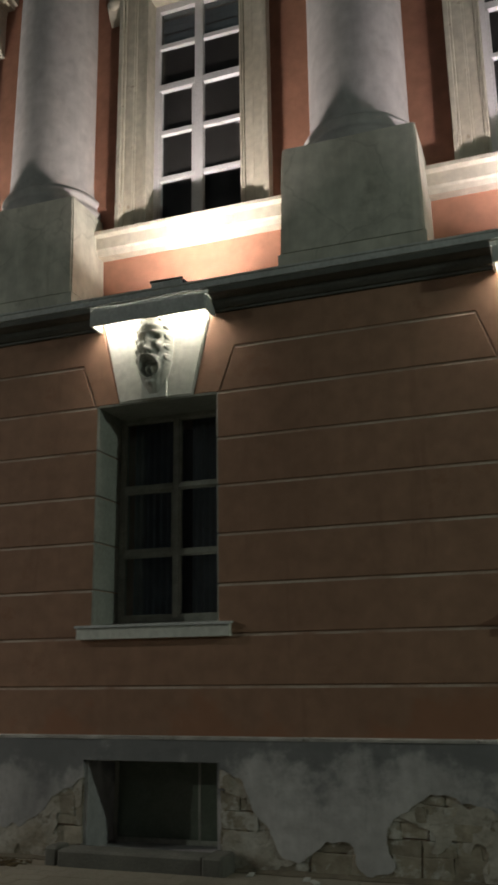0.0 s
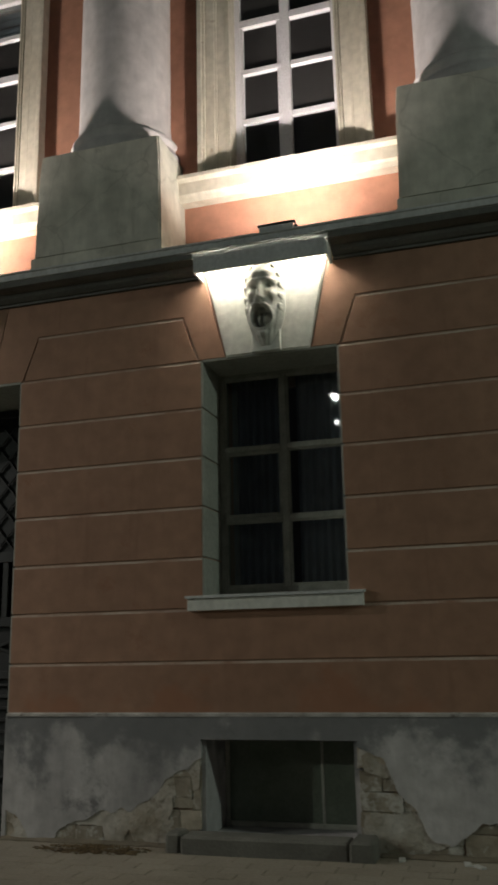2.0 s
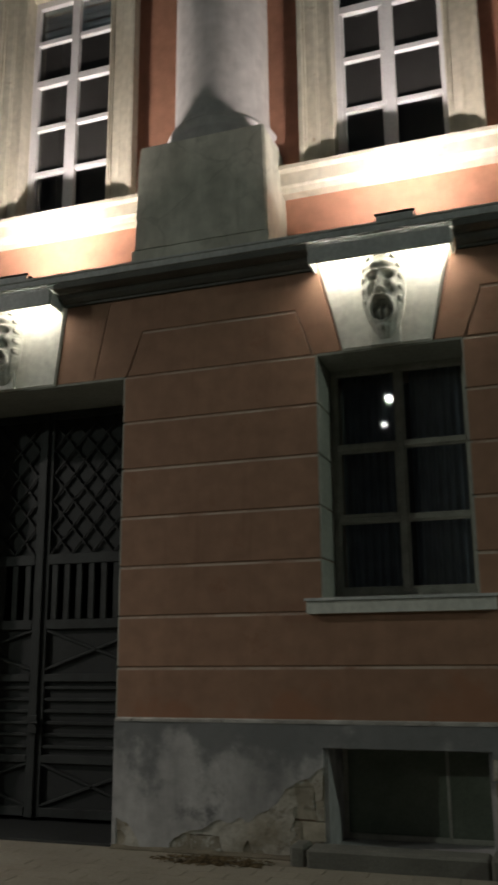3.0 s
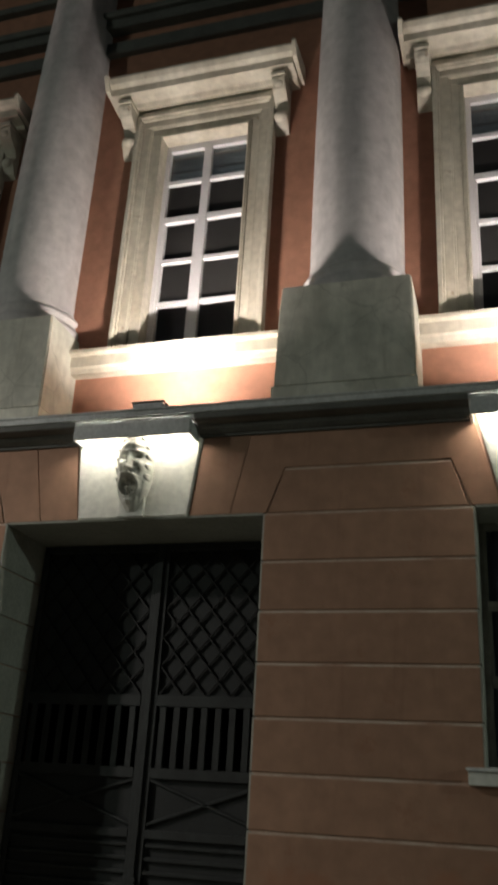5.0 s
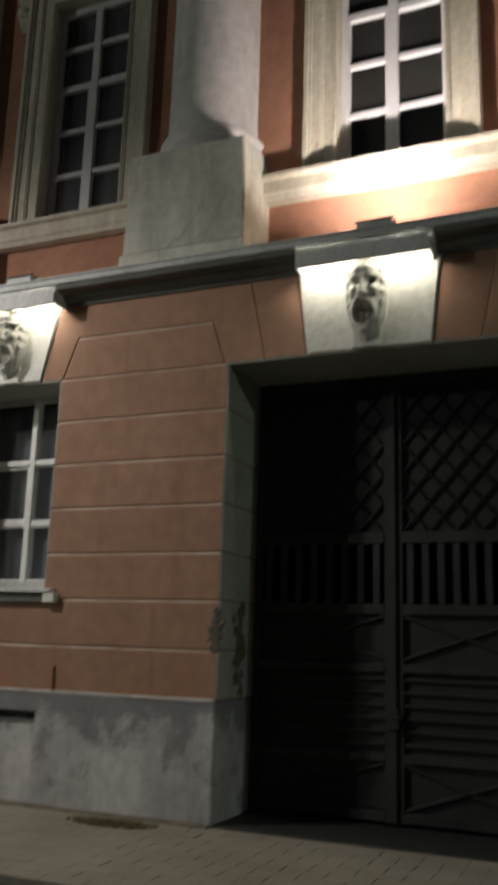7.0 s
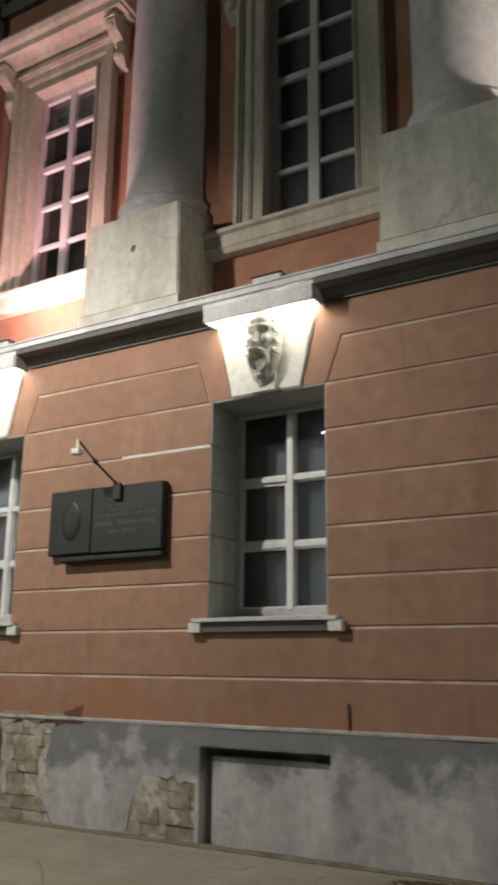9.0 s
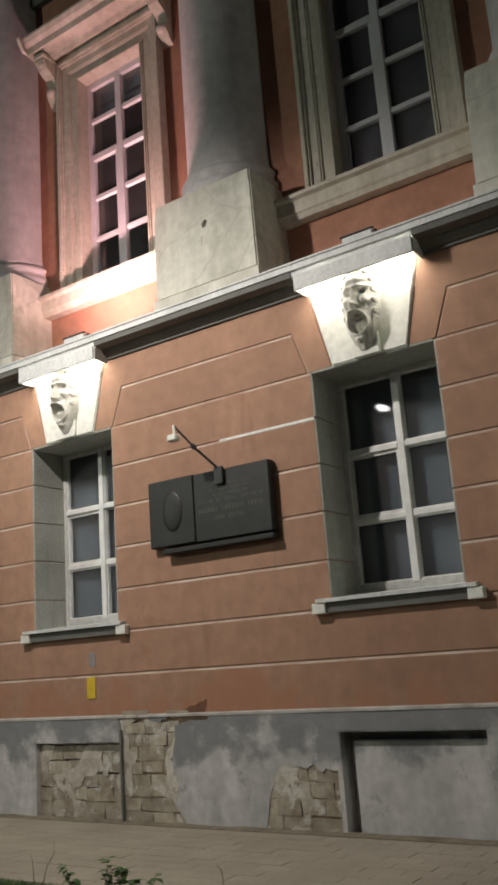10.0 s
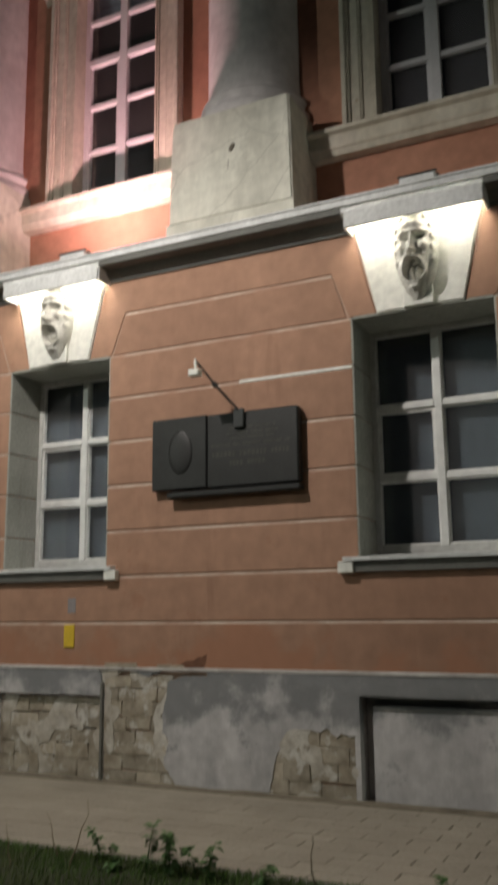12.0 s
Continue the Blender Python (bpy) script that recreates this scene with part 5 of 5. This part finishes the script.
for k, (x, y, h, n) in enumerate(((-11.75, 4.62, 0.30, 40), (-11.55, 4.58, 0.26, 46), (-11.35, 4.6, 0.24, 40), (-12.1, 4.7, 0.22, 22), (-9.98, 4.55, 0.24, 36), (-11.0, 4.55, 0.16, 24), (-11.65, 4.66, 0.22, 40), (-11.45, 4.68, 0.2, 36), (-11.9, 4.55, 0.18, 30))):
    weed(x, y, h, n, k)
for k in range(9):
    x = rng.choice((rng.uniform(-4.9, -1.3), rng.uniform(-12.6, -10.6)))
    weed(x, rng.uniform(4.3, 4.72), rng.uniform(0.22, 0.48), 0, 40 + k)

# litter by the wall
for x, y, sx, sy in ((-8.95, 6.55, 0.42, 0.16), (-4.75, 6.58, 0.5, 0.16)):
    b = bmesh.new()
    for _ in range(40):
        a, q = rng.uniform(0, 6.28), rng.random() ** 0.6
        blob(b, (x + math.cos(a) * q * sx * 0.8, y + math.sin(a) * q * sy * 0.8, -0.002), (rng.uniform(0.05, 0.11), rng.uniform(0.03, 0.05), 0.008), 1, (0, 0, a))
    for _ in range(320):
        a, q = rng.uniform(0, 6.28), rng.random() ** 0.7
        blob(b, (x + math.cos(a) * q * sx, y + math.sin(a) * q * sy, 0.003 + 0.018 * (1 - q)), (rng.uniform(0.008, 0.02), rng.uniform(0.006, 0.014), 0.003), 1, (rng.uniform(-0.2, 0.2), rng.uniform(-0.2, 0.2), a))
    tagged(part("leaf_litter", b, DEBRIS), "brown dry leaf litter on the paving", "litter", kind="stuff")
for x, y in ((-2.0, 6.66), (-2.45, 6.7), (-1.92, 6.6)):
    b = bmesh.new()
    box(b, x - 0.05, x + 0.05, y - 0.025, y + 0.02, -0.004, 0.012, 0.004)
    bmesh.ops.rotate(b, verts=b.verts, cent=(x, y, 0), matrix=Matrix.Rotation(x * 7, 3, "Z"))
    tagged(part("scrap", b, PAPER), "white fallen plaster scrap on the paving", "scrap", "plaster scraps")


# ---- street lamps ----
def street_lamp(x, y, z):
    s = thing("street_lamp", "tall grey street lamp with a lit head", "street lamp", (x, y, -0.1), "street lamps")
    b = bmesh.new()
    rod(b, (0, -0.8, 0), (0, -0.8, z + 0.3), 0.09, 12, 0.05)
    rod(b, (0, -0.8, z + 0.25), (0, -0.1, z + 0.45), 0.03, 8)
    part("pole", b, IRON, s)
    part("head", cube(-0.16, 0.16, -0.35, 0.35, z + 0.40, z + 0.5, 0.03), IRON, s)
    part("diffuser", cube(-0.13, 0.13, -0.3, 0.3, z + 0.365, z + 0.399, 0.01), LAMP_GLOW, s, "glowing diffuser")


for x in (-6.4, -19.0):
    street_lamp(x, -10.4, 8.5)

street_lamp(-8.6, -21.9, 10.7)

# ---- pieces: masonry and pavers ----
mesh_cache = {}


def stone_mesh(kind):
    if kind not in mesh_cache:
        r = random.Random(kind)
        b = bmesh.new()
        box(b, -0.5, 0.5, -0.5, 0.5, -0.5, 0.5)
        bmesh.ops.bevel(b, geom=b.edges[:], offset=0.05, segments=1, affect="EDGES")
        for v in b.verts:
            v.co += Vector((r.uniform(-0.045, 0.045), r.uniform(-0.06, 0.06), r.uniform(-0.075, 0.075)))
        data = bpy.data.meshes.new("stone")
        b.to_mesh(data)
        b.free()
        data.materials.append(STONE)
        mesh_cache[kind] = data
    return mesh_cache[kind]


def stones(x0, x1, z0, z1, face_y, parent, test=None):
    z, row = z0, 0
    while z < z1 - 0.04:
        hgt = rng.uniform(0.09, 0.16)
        x = x0 - (row % 2) * 0.12
        while x < x1:
            length = rng.uniform(0.13, 0.36)
            a, b2 = max(x, x0), min(x + length, x1)
            cx, cz = (a + b2) / 2, z + hgt / 2
            if b2 - a > 0.05 and (test is None or any(test(px, cz) > -0.02 for px in (a, cx, b2))):
                s = new("stone", stone_mesh(rng.randrange(8)))
                s.location = (cx, face_y + 0.03 + rng.uniform(-0.002, 0.006), cz + rng.uniform(-0.008, 0.008))
                s.rotation_euler = (0, rng.uniform(-0.04, 0.04), 0)
                s.scale = (b2 - a - 0.003, 0.06, min(hgt, z1 - z) - 0.003)
                s.parent = parent
            x += length
        z += hgt
        row += 1


stones(-5.70, -3.98, 0.0, 0.72, RENDER_Y + 0.008, plinth, holes)
stones(-2.75, -1.45, 0.0, 0.80, RENDER_Y + 0.008, plinth, holes)
stones(-1.55, -0.45, 0.0, 0.60, RENDER_Y + 0.008, plinth, holes)
stones(-12.0, -11.24, 0.0, 0.60, RENDER_Y + 0.008, plinth, holes)
stones(-13.62, -12.80, 0.0, 0.935, RENDER_Y + 0.008, plinth, holes)
stones(CENTRE[4] - 0.6, CENTRE[4] + 0.6, 0.0, 0.70, WALL + 0.035, plinth)

# pavers
b = bmesh.new()
box(b, -0.15, 0.15, -0.075, 0.075, -0.05, 0.0)
bmesh.ops.bevel(b, geom=[e for e in b.edges if all(v.co.z > -0.01 for v in e.verts)], offset=0.003, segments=1, affect="EDGES")
paver_data = bpy.data.meshes.new("paver")
b.to_mesh(paver_data)
b.free()
paver_data.materials.append(PAVER)
rest_v, rest_f, count = [], [], 0
base_v = [v.co.copy() for v in paver_data.vertices]
base_f = [tuple(p.vertices) for p in paver_data.polygons]
ny = int((6.84 - PAVE_EDGE) / 0.1535)
for j in range(ny):
    y = PAVE_EDGE + 0.078 + j * 0.1535
    for i in range(int(17 / 0.304)):
        x = -15.6 + i * 0.304 + (j % 2) * 0.152
        lift = rng.uniform(-0.002, 0.002)
        turn = rng.uniform(-0.006, 0.006)
        if CENTRE[1] - 0.85 < x < CENTRE[1] + 0.8 and y > 6.55:
            continue
        if -14.5 < x < -8.6 and count < 290:
            p = new("paver", paver_data)
            p.location, p.rotation_euler = (x, y, lift), (0, 0, turn)
            p.parent = pavement
            count += 1
        else:
            n = len(rest_v)
            m = Matrix.Translation((x, y, lift)) @ Matrix.Rotation(turn, 4, "Z")
            rest_v += [tuple(m @ v) for v in base_v]
            rest_f += [tuple(n + k for k in f) for f in base_f]
for j in range(11):
    y = PAVE_EDGE - 0.2 - j * 0.1535
    for i in range(9):
        x = -8.05 + i * 0.304 + (j % 2) * 0.152
        n = len(rest_v)
        rest_v += [(x + v.x, y + v.y, v.z - 0.018 + rng.uniform(0, 0.002)) for v in base_v]
        rest_f += [tuple(n + k for k in f) for f in base_f]
data = bpy.data.meshes.new("paving_rest")
data.from_pydata(rest_v, [], rest_f)
data.materials.append(PAVER)
rest = new("paving_rest", data)
rest.parent = pavement
tagged(rest, kind="stuff")
